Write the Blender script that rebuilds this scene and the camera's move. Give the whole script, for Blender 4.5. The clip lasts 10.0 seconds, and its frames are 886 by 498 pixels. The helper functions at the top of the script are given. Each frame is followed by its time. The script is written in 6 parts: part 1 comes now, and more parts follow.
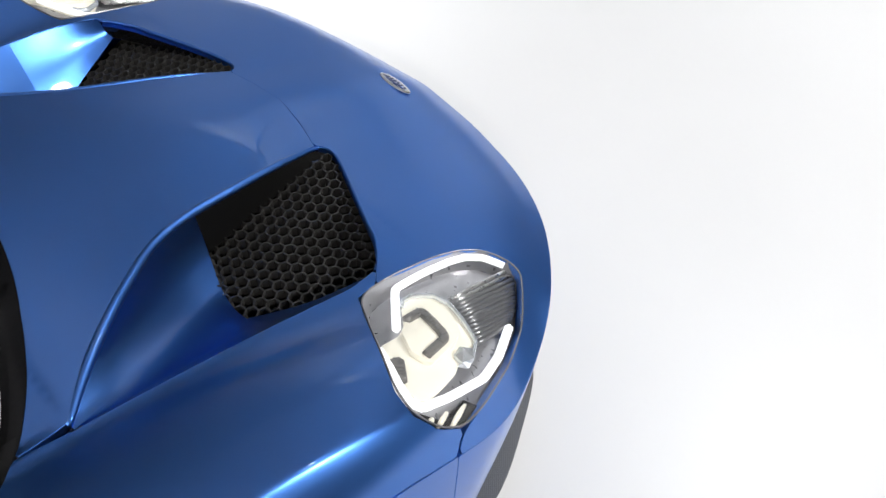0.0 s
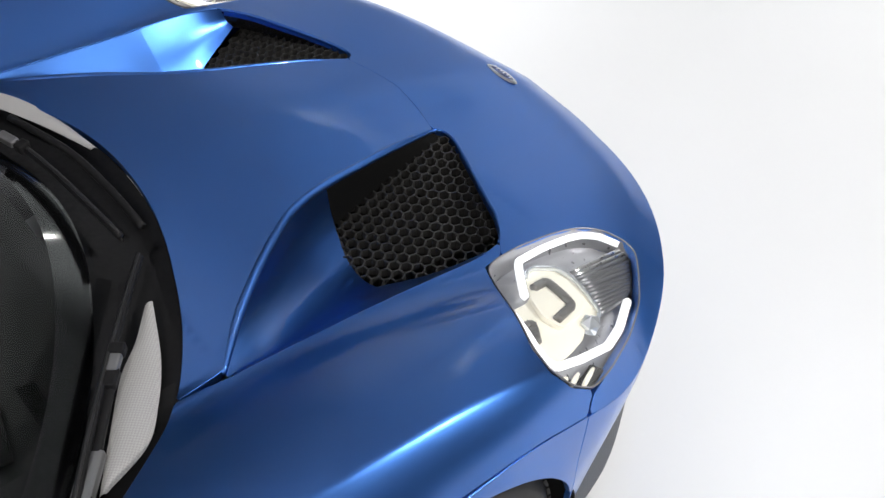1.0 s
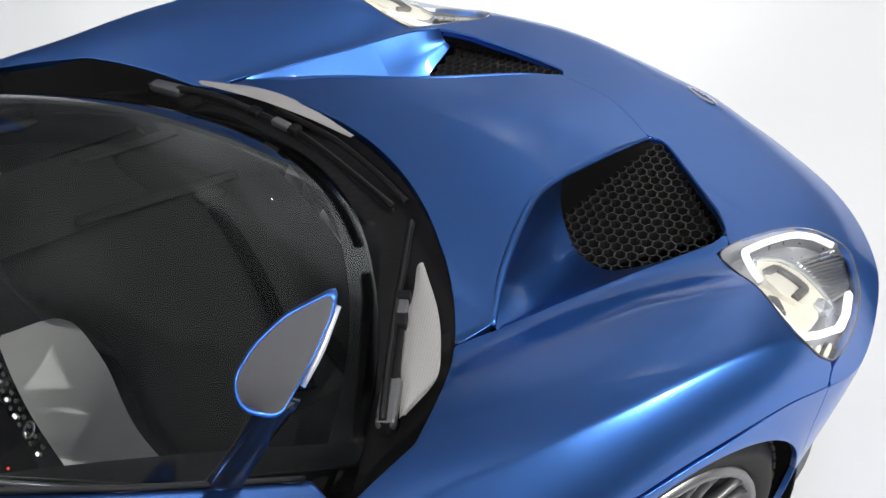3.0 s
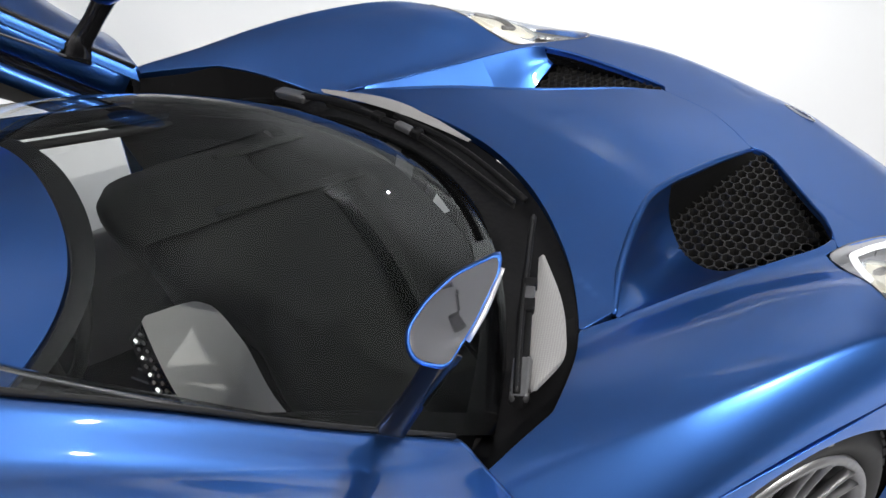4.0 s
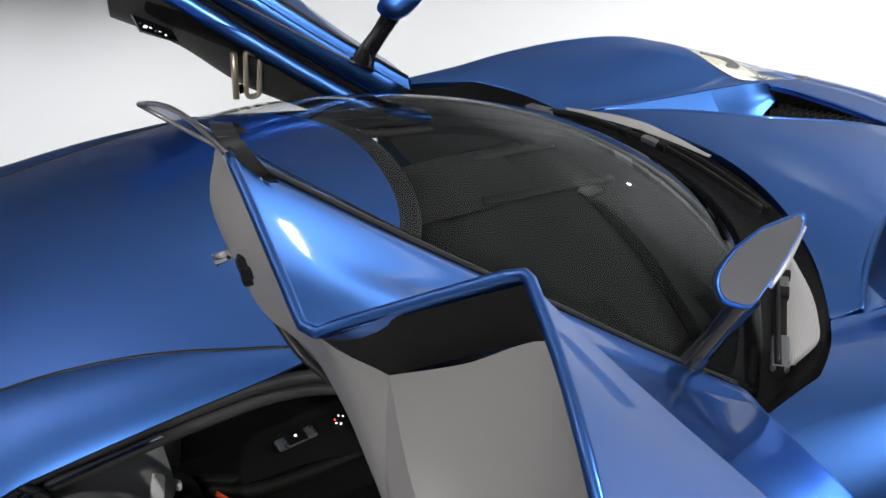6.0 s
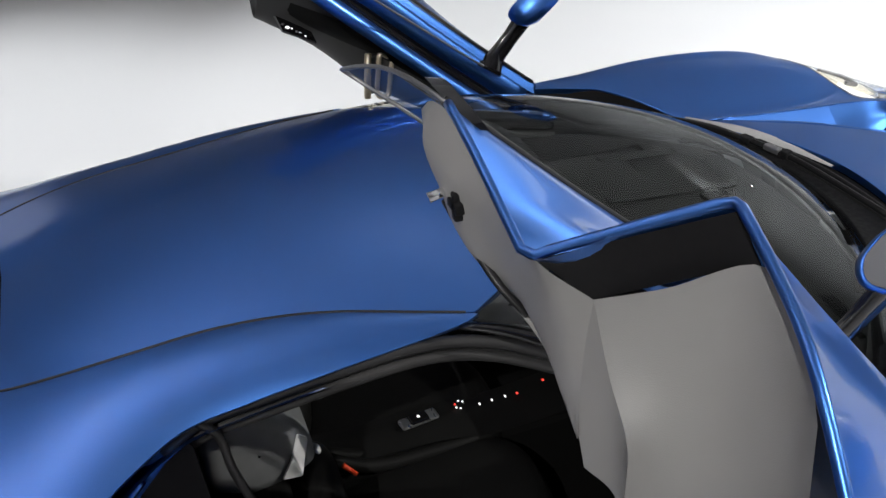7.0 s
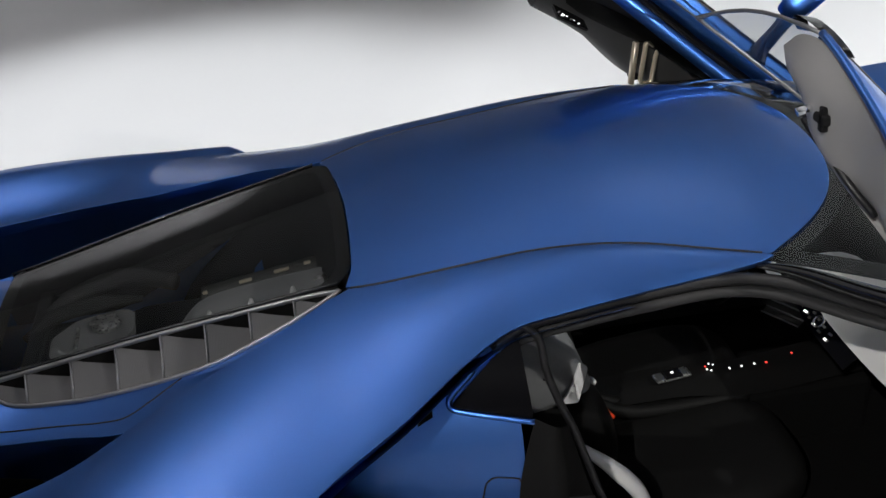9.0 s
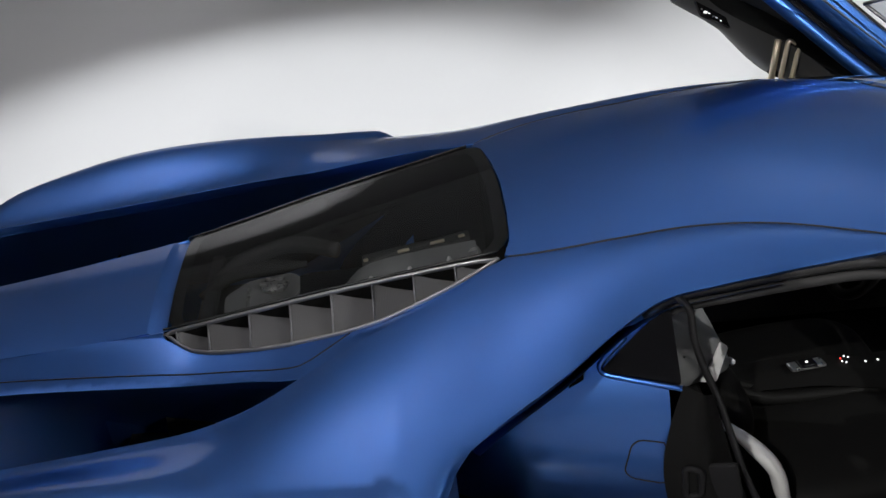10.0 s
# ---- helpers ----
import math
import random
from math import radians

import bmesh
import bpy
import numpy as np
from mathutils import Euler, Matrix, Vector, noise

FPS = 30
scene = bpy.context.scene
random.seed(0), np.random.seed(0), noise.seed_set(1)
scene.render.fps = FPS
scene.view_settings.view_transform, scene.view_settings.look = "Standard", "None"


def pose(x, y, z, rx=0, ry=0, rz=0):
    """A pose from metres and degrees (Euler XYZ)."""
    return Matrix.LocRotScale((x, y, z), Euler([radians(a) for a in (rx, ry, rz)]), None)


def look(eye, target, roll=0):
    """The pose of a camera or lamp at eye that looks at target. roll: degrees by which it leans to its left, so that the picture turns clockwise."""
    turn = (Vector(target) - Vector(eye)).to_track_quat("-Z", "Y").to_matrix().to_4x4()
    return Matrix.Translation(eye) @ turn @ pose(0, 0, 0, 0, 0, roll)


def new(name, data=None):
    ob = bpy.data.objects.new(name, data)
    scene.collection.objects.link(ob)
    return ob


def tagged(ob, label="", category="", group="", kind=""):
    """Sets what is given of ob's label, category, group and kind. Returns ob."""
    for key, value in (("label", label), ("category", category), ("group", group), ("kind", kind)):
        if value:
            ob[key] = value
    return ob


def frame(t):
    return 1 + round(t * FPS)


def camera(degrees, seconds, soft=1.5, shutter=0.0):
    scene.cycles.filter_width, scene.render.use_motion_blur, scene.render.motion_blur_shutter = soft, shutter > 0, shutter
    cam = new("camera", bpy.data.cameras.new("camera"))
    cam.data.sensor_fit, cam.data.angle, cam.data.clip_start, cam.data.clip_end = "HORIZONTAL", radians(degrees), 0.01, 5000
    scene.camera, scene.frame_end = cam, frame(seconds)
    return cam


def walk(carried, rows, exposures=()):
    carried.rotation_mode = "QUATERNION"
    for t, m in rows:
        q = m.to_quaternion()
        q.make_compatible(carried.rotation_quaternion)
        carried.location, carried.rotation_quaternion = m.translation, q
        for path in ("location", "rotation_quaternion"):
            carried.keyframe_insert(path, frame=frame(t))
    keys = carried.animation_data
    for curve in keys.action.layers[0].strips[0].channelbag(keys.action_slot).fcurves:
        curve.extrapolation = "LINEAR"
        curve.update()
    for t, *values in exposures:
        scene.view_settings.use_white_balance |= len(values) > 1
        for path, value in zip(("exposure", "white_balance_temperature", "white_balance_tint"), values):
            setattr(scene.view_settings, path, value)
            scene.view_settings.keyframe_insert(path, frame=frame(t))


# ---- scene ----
cam = camera(49.08, 10.0)
PATH = [
    (0.0, -0.2049, -1.5381, 2.0395, 44.192, -0.541, -44.261),
    (0.5, -0.3046, -1.5232, 2.0286, 44.751, -0.242, -43.005),
    (1.0, -0.4017, -1.5156, 2.0285, 45.396, 0.194, -41.587),
    (1.5, -0.5066, -1.5072, 2.0247, 46.391, 0.466, -40.465),
    (2.0, -0.6066, -1.5038, 2.0233, 47.327, 0.828, -39.193),
    (2.5, -0.7035, -1.5052, 2.0189, 48.379, 1.139, -37.571),
    (4.0, -0.9877, -1.5509, 2.0177, 51.972, 2.512, -32.575),
    (4.5, -1.0966, -1.5802, 2.0277, 53.06, 2.815, -30.728),
    (5.0, -1.1926, -1.6138, 2.0312, 54.101, 3.088, -28.515),
    (5.5, -1.2841, -1.6441, 2.0289, 55.244, 3.376, -26.188),
    (7.0, -1.5361, -1.7482, 2.007, 58.433, 3.843, -18.634),
    (7.5, -1.6168, -1.7978, 2.006, 59.008, 4.199, -16.167),
    (8.0, -1.6948, -1.8515, 2.0086, 59.434, 4.637, -13.514),
    (8.5, -1.7723, -1.9095, 2.0079, 60.006, 4.947, -10.547),
    (9.0, -1.8485, -1.9707, 2.0106, 60.535, 5.232, -7.535),
    (9.5, -1.9114, -2.0387, 2.018, 60.977, 5.676, -4.306),
    (10.0, -1.9742, -2.1128, 2.0212, 61.57, 6.117, -1.114),
]
walk(cam, [(t, pose(x, y, z, rx, ry, rz)) for t, x, y, z, rx, ry, rz in PATH])

# ---- light: a dark hall, a white stage floor, lamps overhead and added fill ----
scene.view_settings.exposure = 0.22
world = bpy.data.worlds.new("hall")
world.use_nodes = True
world.node_tree.nodes["Background"].inputs["Color"].default_value = (0.60, 0.64, 0.72, 1)
world.node_tree.nodes["Background"].inputs["Strength"].default_value = 0.02
scene.world = world

LAMPS = [  # name, eye, target, watts, cone degrees, blend, radius, colour
    ("key_lamp", (4.7, -4.6, 5.5), (-0.2, -0.4, 0.6), 1500, 100, 0.6, 0.04, (1.0, 0.97, 0.93)),
    # from here to the floor lamps: unseen fill, added to brighten paint and trim
    ("ceiling_wash_lamp", (-4.7, 1.0, 4.5), (-4.7, 1.0, 7.0), 620, 150, 1.0, 0.1, (1.0, 0.95, 1.0)),
    ("near_rear_lamp", (-4.2, -5.4, 5.6), (-1.15, -0.8, 1.6), 1000, 31, 0.8, 0.04, (1.0, 0.97, 0.94)),
    ("front_lamp", (8.6, 6.4, 2.9), (-1.15, -0.95, 1.5), 340, 9.5, 0.9, 0.05, (1.0, 0.97, 0.94)),
    ("corner_lamp", (8.8, 7.6, 6.4), (14.0, 11.0, 2.0), 3100, 130, 0.7, 0.15, (0.95, 1.0, 1.0)),
    ("south_wall_lamp", (-4.5, -9.8, 6.4), (-4.5, -14.0, 3.6), 1400, 120, 0.7, 0.15, (0.98, 0.98, 1.0)),
    ("front_wash_lamp", (1.0, 4.0, 4.9), (1.0, 4.0, 7.0), 120, 150, 1.0, 0.1, (0.95, 1.0, 1.0)),
    ("north_wall_lamp", (-6.5, 11.8, 6.4), (-8.5, 16.0, 2.0), 1500, 70, 0.7, 0.15, (0.98, 0.98, 1.0)),
    ("far_floor_lamp", (1.3, 3.3, 6.8), (1.3, 3.3, 0.0), 1500, 50, 0.7, 0.15, (0.95, 0.98, 1.0)),
    ("left_floor_lamp", (-3.1, 3.4, 6.8), (-3.1, 3.4, 0.0), 1750, 46, 0.8, 0.15, (0.95, 0.98, 1.0)),
    ("front_floor_lamp", (5.0, -0.2, 6.8), (5.0, -0.2, 0.0), 1450, 84, 0.6, 0.15, (0.95, 0.98, 1.0)),
    ("near_floor_lamp", (3.8, -4.4, 6.8), (3.8, -4.4, 0.0), 700, 60, 0.6, 0.15, (0.95, 0.98, 1.0)),
]
for lamp_name, eye, target, watts, cone, blend, radius, tint in LAMPS:
    data = bpy.data.lights.new(lamp_name, "SPOT")
    data.energy, data.spot_size, data.spot_blend, data.shadow_soft_size, data.color = watts, radians(cone), blend, radius, tint
    new(lamp_name, data).matrix_world = look(eye, target)

# ---- materials ----
def material(name, color, rough=0.5, metal=0.0, coat=0.0, coat_rough=0.03, spec=0.5):
    m = bpy.data.materials.new(name)
    m.use_nodes = True
    b = m.node_tree.nodes["Principled BSDF"]
    b.inputs["Base Color"].default_value = (*color, 1)
    b.inputs["Roughness"].default_value = rough
    b.inputs["Metallic"].default_value = metal
    b.inputs["Coat Weight"].default_value = coat
    b.inputs["Coat Roughness"].default_value = coat_rough
    b.inputs["Specular IOR Level"].default_value = spec
    return m


def shader(m):
    return m.node_tree.nodes["Principled BSDF"]


def add_noise(m, scale, low, high, socket="Base Color", detail=4.0, kind="ShaderNodeTexNoise"):
    """A ramp between two values, or two colours, that follows a noise in object space."""
    t = m.node_tree
    co = t.nodes.new("ShaderNodeTexCoord")
    n = t.nodes.new(kind)
    n.inputs["Scale"].default_value = scale
    if kind == "ShaderNodeTexNoise":
        n.inputs["Detail"].default_value = detail
    t.links.new(co.outputs["Object"], n.inputs["Vector"])
    fac = n.outputs["Fac"] if kind == "ShaderNodeTexNoise" else n.outputs["Distance"]
    if isinstance(low, tuple):
        r = t.nodes.new("ShaderNodeMix")
        r.data_type = "RGBA"
        r.inputs[6].default_value, r.inputs[7].default_value = (*low, 1), (*high, 1)
        t.links.new(fac, r.inputs[0])
        t.links.new(r.outputs[2], shader(m).inputs[socket])
    else:
        r = t.nodes.new("ShaderNodeMapRange")
        r.inputs["From Min"].default_value, r.inputs["From Max"].default_value = 0.3, 0.7
        r.inputs["To Min"].default_value, r.inputs["To Max"].default_value = low, high
        t.links.new(fac, r.inputs["Value"])
        t.links.new(r.outputs["Result"], shader(m).inputs[socket])
    return m


def add_bump(m, scale, strength, distance, kind="ShaderNodeTexNoise"):
    t = m.node_tree
    co = t.nodes.new("ShaderNodeTexCoord")
    n = t.nodes.new(kind)
    n.inputs["Scale"].default_value = scale
    t.links.new(co.outputs["Object"], n.inputs["Vector"])
    b = t.nodes.new("ShaderNodeBump")
    b.inputs["Strength"].default_value, b.inputs["Distance"].default_value = strength, distance
    t.links.new(n.outputs["Fac" if kind != "ShaderNodeTexVoronoi" else "Distance"], b.inputs["Height"])
    t.links.new(b.outputs["Normal"], shader(m).inputs["Normal"])
    return m


def weave(m, scale, low, high):
    """Carbon cloth: two crossed fine waves as colour and relief."""
    t = m.node_tree
    co = t.nodes.new("ShaderNodeTexCoord")
    c = t.nodes.new("ShaderNodeTexChecker")
    c.inputs["Scale"].default_value = scale
    c.inputs["Color1"].default_value, c.inputs["Color2"].default_value = (*low, 1), (*high, 1)
    t.links.new(co.outputs["Object"], c.inputs["Vector"])
    t.links.new(c.outputs["Color"], shader(m).inputs["Base Color"])
    return m


# metallic flake paint under a clear coat: fine flakes shift the colour a little and roughen the base lobe
PAINT = material("blue_metallic_paint", (0.05, 0.18, 0.60), 0.34, 1.0, 0.65, 0.035)
add_noise(PAINT, 1400.0, (0.058, 0.178, 0.55), (0.072, 0.216, 0.655), detail=1.0)
add_noise(PAINT, 2.2, 0.325, 0.355, "Roughness", 2.0)
shader(PAINT).inputs["Coat IOR"].default_value = 1.5
shader(PAINT).inputs["Specular Tint"].default_value = (0.50, 0.62, 0.88, 1)
GLOSS_BLACK = material("gloss_black", (0.006, 0.006, 0.007), 0.08, 0.0, 0.5)
BLACK = add_noise(material("black_plastic", (0.012, 0.012, 0.013), 0.5), 90, 0.42, 0.6, "Roughness")
# near-black that holds the shade of deep openings; also used for black trim
SHADE_BLACK = material("shade_black", (0.004, 0.004, 0.004), 0.9, spec=0.1)
RUBBER = add_noise(material("tyre_rubber", (0.018, 0.018, 0.019), 0.7), 40, (0.014, 0.014, 0.015), (0.024, 0.024, 0.025))
SEAL = material("rubber_seal", (0.010, 0.010, 0.011), 0.45)
GRILLE = add_noise(material("grille_plastic", (0.014, 0.0135, 0.013), 0.5), 60, (0.011, 0.0105, 0.010), (0.017, 0.0165, 0.016))
CARBON = weave(material("satin_carbon", (0.05, 0.05, 0.05), 0.35, 0.0, 0.3, 0.2), 320, (0.045, 0.045, 0.047), (0.085, 0.085, 0.088))
VANE = weave(material("satin_carbon_vane", (0.12, 0.12, 0.12), 0.42, 0.0, 0.3, 0.25), 420, (0.050, 0.050, 0.052), (0.062, 0.062, 0.065))
COVER = add_noise(material("grey_moulded_plastic", (0.16, 0.165, 0.17), 0.5), 30, (0.18, 0.185, 0.19), (0.24, 0.245, 0.25))
INSERT = weave(material("grey_woven_insert", (0.2, 0.2, 0.2), 0.35, 0.0, 0.4, 0.15), 300, (0.36, 0.355, 0.352), (0.44, 0.436, 0.432))
DASH = add_bump(add_noise(material("charcoal_suede", (0.068, 0.072, 0.07), 0.85), 6, (0.010, 0.0108, 0.0106), (0.0145, 0.0157, 0.0153)), 1200, 0.02, 0.001)
QUARTER_GLASS = material("black_side_glass", (0.004, 0.004, 0.005), 0.06, 0.0, 0.0, spec=0.10)
LEATHER = add_bump(add_noise(material("grey_leather", (0.20, 0.197, 0.193), 0.5), 9, (0.235, 0.232, 0.228), (0.285, 0.281, 0.276)), 900, 0.15, 0.001, "ShaderNodeTexVoronoi")
CHARCOAL = add_bump(add_noise(material("charcoal_trim", (0.04, 0.04, 0.039), 0.6), 10, (0.034, 0.034, 0.033), (0.047, 0.047, 0.046)), 900, 0.06, 0.001, "ShaderNodeTexVoronoi")
LIGHT_LEATHER = add_noise(material("light_grey_leather", (0.78, 0.77, 0.76), 0.55), 14, (0.75, 0.74, 0.73), (0.81, 0.80, 0.79))
# charcoal taken down to near-black: the cabin's shade is in the colour
SHADED_LEATHER = add_bump(add_noise(material("shaded_charcoal_leather", (0.010, 0.010, 0.010), 0.6), 12, (0.005, 0.005, 0.005), (0.008, 0.008, 0.0078)), 900, 0.06, 0.001, "ShaderNodeTexVoronoi")
shader(SHADED_LEATHER).inputs["Specular IOR Level"].default_value = 0.12
shader(BLACK).inputs["Specular IOR Level"].default_value = 0.13
WHITE_LEATHER = add_noise(material("white_leather", (0.82, 0.82, 0.81), 0.45), 30, (0.79, 0.79, 0.78), (0.85, 0.85, 0.84))
ALUMINIUM = add_noise(material("brushed_aluminium", (0.62, 0.61, 0.60), 0.3, 1.0), 120, 0.24, 0.38, "Roughness")
GREY_METAL = add_noise(material("grey_metal", (0.26, 0.26, 0.27), 0.38, 0.8), 70, 0.3, 0.46, "Roughness")
GOLD_METAL = add_noise(material("pale_gold_metal", (0.80, 0.71, 0.54), 0.4, 0.75), 90, 0.36, 0.48, "Roughness")
CHROME = material("chrome", (0.85, 0.86, 0.88), 0.06, 1.0)
MIRROR = material("mirror_glass", (0.80, 0.80, 0.82), 0.02, 1.0)
RED = material("orange_red_plastic", (0.75, 0.07, 0.02), 0.4)
FLOOR = add_noise(material("white_stage_floor", (0.60, 0.60, 0.605), 0.4), 0.9, (0.58, 0.58, 0.585), (0.62, 0.62, 0.625))
add_bump(FLOOR, 60, 0.05, 0.002)
HALL = add_noise(material("grey_hall_panel", (0.42, 0.42, 0.43), 0.8), 0.6, (0.38, 0.38, 0.39), (0.46, 0.46, 0.47))
CEILING = add_noise(material("grey_ceiling_panel", (0.70, 0.70, 0.71), 0.8), 0.5, (0.66, 0.66, 0.67), (0.74, 0.74, 0.75))
LAMP_BODY = material("lamp_housing", (0.30, 0.30, 0.31), 0.6)
REFLECTOR = material("headlamp_reflector", (0.80, 0.80, 0.80), 0.25, 0.6)
HOUSING = add_noise(material("headlamp_housing", (0.40, 0.40, 0.42), 0.32, 0.7), 60, 0.26, 0.4, "Roughness")


def glowing(name, color, strength, base=(0.8, 0.8, 0.8)):
    m = material(name, base, 0.3)
    shader(m).inputs["Emission Color"].default_value = (*color, 1)
    shader(m).inputs["Emission Strength"].default_value = strength
    return m


LED = glowing("white_led_strip", (1.0, 1.0, 1.0), 0.9)
# the moulding's faint glow stands in for strip light falling on it
CREAM = glowing("cream_moulding_with_glow", (1.0, 0.94, 0.80), 0.16, (0.86, 0.82, 0.70))
LENS = add_noise(material("grey_ribbed_lens", (0.22, 0.21, 0.20), 0.3, 0.3), 200, 0.25, 0.4, "Roughness")
BULB = material("faceted_crystal", (0.80, 0.84, 0.88), 0.08, 0.7)
RED_GLOW = glowing("red_button_light", (1.0, 0.06, 0.04), 1.6, (0.3, 0.02, 0.02))
WHITE_GLOW = glowing("white_button_light", (1.0, 1.0, 1.0), 1.2)


def pane(name, tint, rough=0.0, ior=1.5):
    """A thin pane: a tinted clear sheet under a glossy skin."""
    m = bpy.data.materials.new(name)
    m.use_nodes = True
    t = m.node_tree
    t.nodes.clear()
    out = t.nodes.new("ShaderNodeOutputMaterial")
    mix = t.nodes.new("ShaderNodeMixShader")
    clear, gloss, fres = t.nodes.new("ShaderNodeBsdfTransparent"), t.nodes.new("ShaderNodeBsdfGlossy"), t.nodes.new("ShaderNodeLayerWeight")
    steep, skin = t.nodes.new("ShaderNodeMath"), t.nodes.new("ShaderNodeMath")
    steep.operation, skin.operation = "POWER", "MULTIPLY_ADD"
    f0 = ((ior - 1) / (ior + 1)) ** 2
    steep.inputs[1].default_value, skin.inputs[1].default_value, skin.inputs[2].default_value = 5.0, 1 - f0, f0
    clear.inputs["Color"].default_value = (*tint, 1)
    gloss.inputs["Roughness"].default_value = rough
    fres.inputs["Blend"].default_value = 0.5
    t.links.new(fres.outputs["Facing"], steep.inputs[0])
    t.links.new(steep.outputs[0], skin.inputs[0])
    t.links.new(skin.outputs[0], mix.inputs[0])
    t.links.new(clear.outputs[0], mix.inputs[1])
    t.links.new(gloss.outputs[0], mix.inputs[2])
    t.links.new(mix.outputs[0], out.inputs["Surface"])
    return m


WINDSCREEN = pane("tinted_windscreen", (0.80, 0.82, 0.81))
SMOKED = pane("smoked_glass", (0.40, 0.41, 0.41))
SIDE_GLASS = pane("light_tinted_door_glass", (0.62, 0.63, 0.63), 0.0, 1.4)
CLEAR = pane("clear_lens", (0.93, 0.94, 0.95))

# ---- mesh tools ----
from mathutils.geometry import delaunay_2d_cdt


def pchip(xs, ys):
    """A smooth curve through control values, with no overshoot."""
    xs, ys = np.array(xs, float), np.array(ys, float)
    if xs[0] > xs[-1]:
        xs, ys = xs[::-1], ys[::-1]
    h, d = np.diff(xs), np.diff(ys) / np.diff(xs)
    m = np.zeros(len(xs))
    m[0], m[-1] = d[0], d[-1]
    for i in range(1, len(xs) - 1):
        if d[i - 1] * d[i] > 0:
            w1, w2 = 2 * h[i] + h[i - 1], h[i] + 2 * h[i - 1]
            m[i] = (w1 + w2) / (w1 / d[i - 1] + w2 / d[i])

    def f(x):
        x = np.clip(np.asarray(x, float), xs[0], xs[-1])
        i = np.clip(np.searchsorted(xs, x) - 1, 0, len(xs) - 2)
        t = (x - xs[i]) / h[i]
        return (ys[i] * (1 + 2 * t) * (1 - t) ** 2 + ys[i + 1] * t * t * (3 - 2 * t)
                + h[i] * (m[i] * t * (1 - t) ** 2 - m[i + 1] * t * t * (1 - t)))
    return f


def spline(xs, ys):
    """A curve through control values with even bending (natural cubic), for long clean body lines."""
    xs, ys = np.array(xs, float), np.array(ys, float)
    if xs[0] > xs[-1]:
        xs, ys = xs[::-1], ys[::-1]
    n, h = len(xs), np.diff(xs)
    A, r = np.eye(n), np.zeros(n)
    for i in range(1, n - 1):
        A[i, i - 1], A[i, i], A[i, i + 1] = h[i - 1], 2 * (h[i - 1] + h[i]), h[i]
        r[i] = 6 * ((ys[i + 1] - ys[i]) / h[i] - (ys[i] - ys[i - 1]) / h[i - 1])
    k = np.linalg.solve(A, r)

    def f(x):
        x = np.clip(np.asarray(x, float), xs[0], xs[-1])
        i = np.clip(np.searchsorted(xs, x) - 1, 0, n - 2)
        a, b = xs[i + 1] - x, x - xs[i]
        return (k[i] * a ** 3 + k[i + 1] * b ** 3) / (6 * h[i]) + (ys[i] / h[i] - k[i] * h[i] / 6) * a + (ys[i + 1] / h[i] - k[i + 1] * h[i] / 6) * b
    return f


def curve3(points, n=40):
    """A smooth path of n points through 2D or 3D control points (chord-length Catmull-Rom)."""
    p = np.array(points, float)
    s = np.r_[0, np.cumsum(np.linalg.norm(np.diff(p, axis=0), axis=1) ** 0.5)]
    m = np.gradient(p, s, axis=0) if len(p) > 2 else np.repeat((p[1:] - p[:1]) / s[-1], 2, 0)
    q = np.linspace(0, s[-1], n)
    i = np.clip(np.searchsorted(s, q) - 1, 0, len(s) - 2)
    h = (s[i + 1] - s[i])[:, None]
    t = ((q - s[i]) / (s[i + 1] - s[i]))[:, None]
    return p[i] * (1 + 2 * t) * (1 - t) ** 2 + p[i + 1] * t * t * (3 - 2 * t) + h * (m[i] * t * (1 - t) ** 2 - m[i + 1] * t * t * (1 - t))


def resample(points, step, closed=False):
    p = np.array(points, float)
    if closed:
        p = np.vstack([p, p[:1]])
    s = np.r_[0, np.cumsum(np.linalg.norm(np.diff(p, axis=0), axis=1))]
    n = max(2, int(round(s[-1] / step)))
    q = np.linspace(0, s[-1], n + 1)
    if closed:
        q = q[:-1]
    return np.stack([np.interp(q, s, p[:, k]) for k in range(p.shape[1])], -1)


def rounded(points, r=0.02, n=5):
    """A closed polygon with rounded corners."""
    p, out = [np.array(a, float) for a in points], []
    for i in range(len(p)):
        a, b, c = p[i - 1], p[i], p[(i + 1) % len(p)]
        ra = min(r, 0.45 * np.linalg.norm(a - b), 0.45 * np.linalg.norm(c - b))
        s, e = b + (a - b) / np.linalg.norm(a - b) * ra, b + (c - b) / np.linalg.norm(c - b) * ra
        for t in np.linspace(0, 1, n):
            out.append(s * (1 - t) ** 2 + 2 * b * t * (1 - t) + e * t * t)
    return np.array(out)


def inside(pts, poly):
    x, y = pts[:, 0], pts[:, 1]
    res = np.zeros(len(pts), bool)
    for (x0, y0), (x1, y1) in zip(poly, np.roll(poly, -1, 0)):
        c = (y0 > y) != (y1 > y)
        res ^= c & (x < (x1 - x0) * (y - y0) / (y1 - y0 + 1e-15) + x0)
    return res


def away(pts, poly):
    """Distance of each point to a closed or open polyline."""
    best = np.full(len(pts), 1e9)
    for a, b in zip(poly[:-1], poly[1:]):
        d = b - a
        t = np.clip(((pts - a) @ d) / (d @ d + 1e-15), 0, 1)
        best = np.minimum(best, np.hypot(*(pts - a - t[:, None] * d).T))
    return best


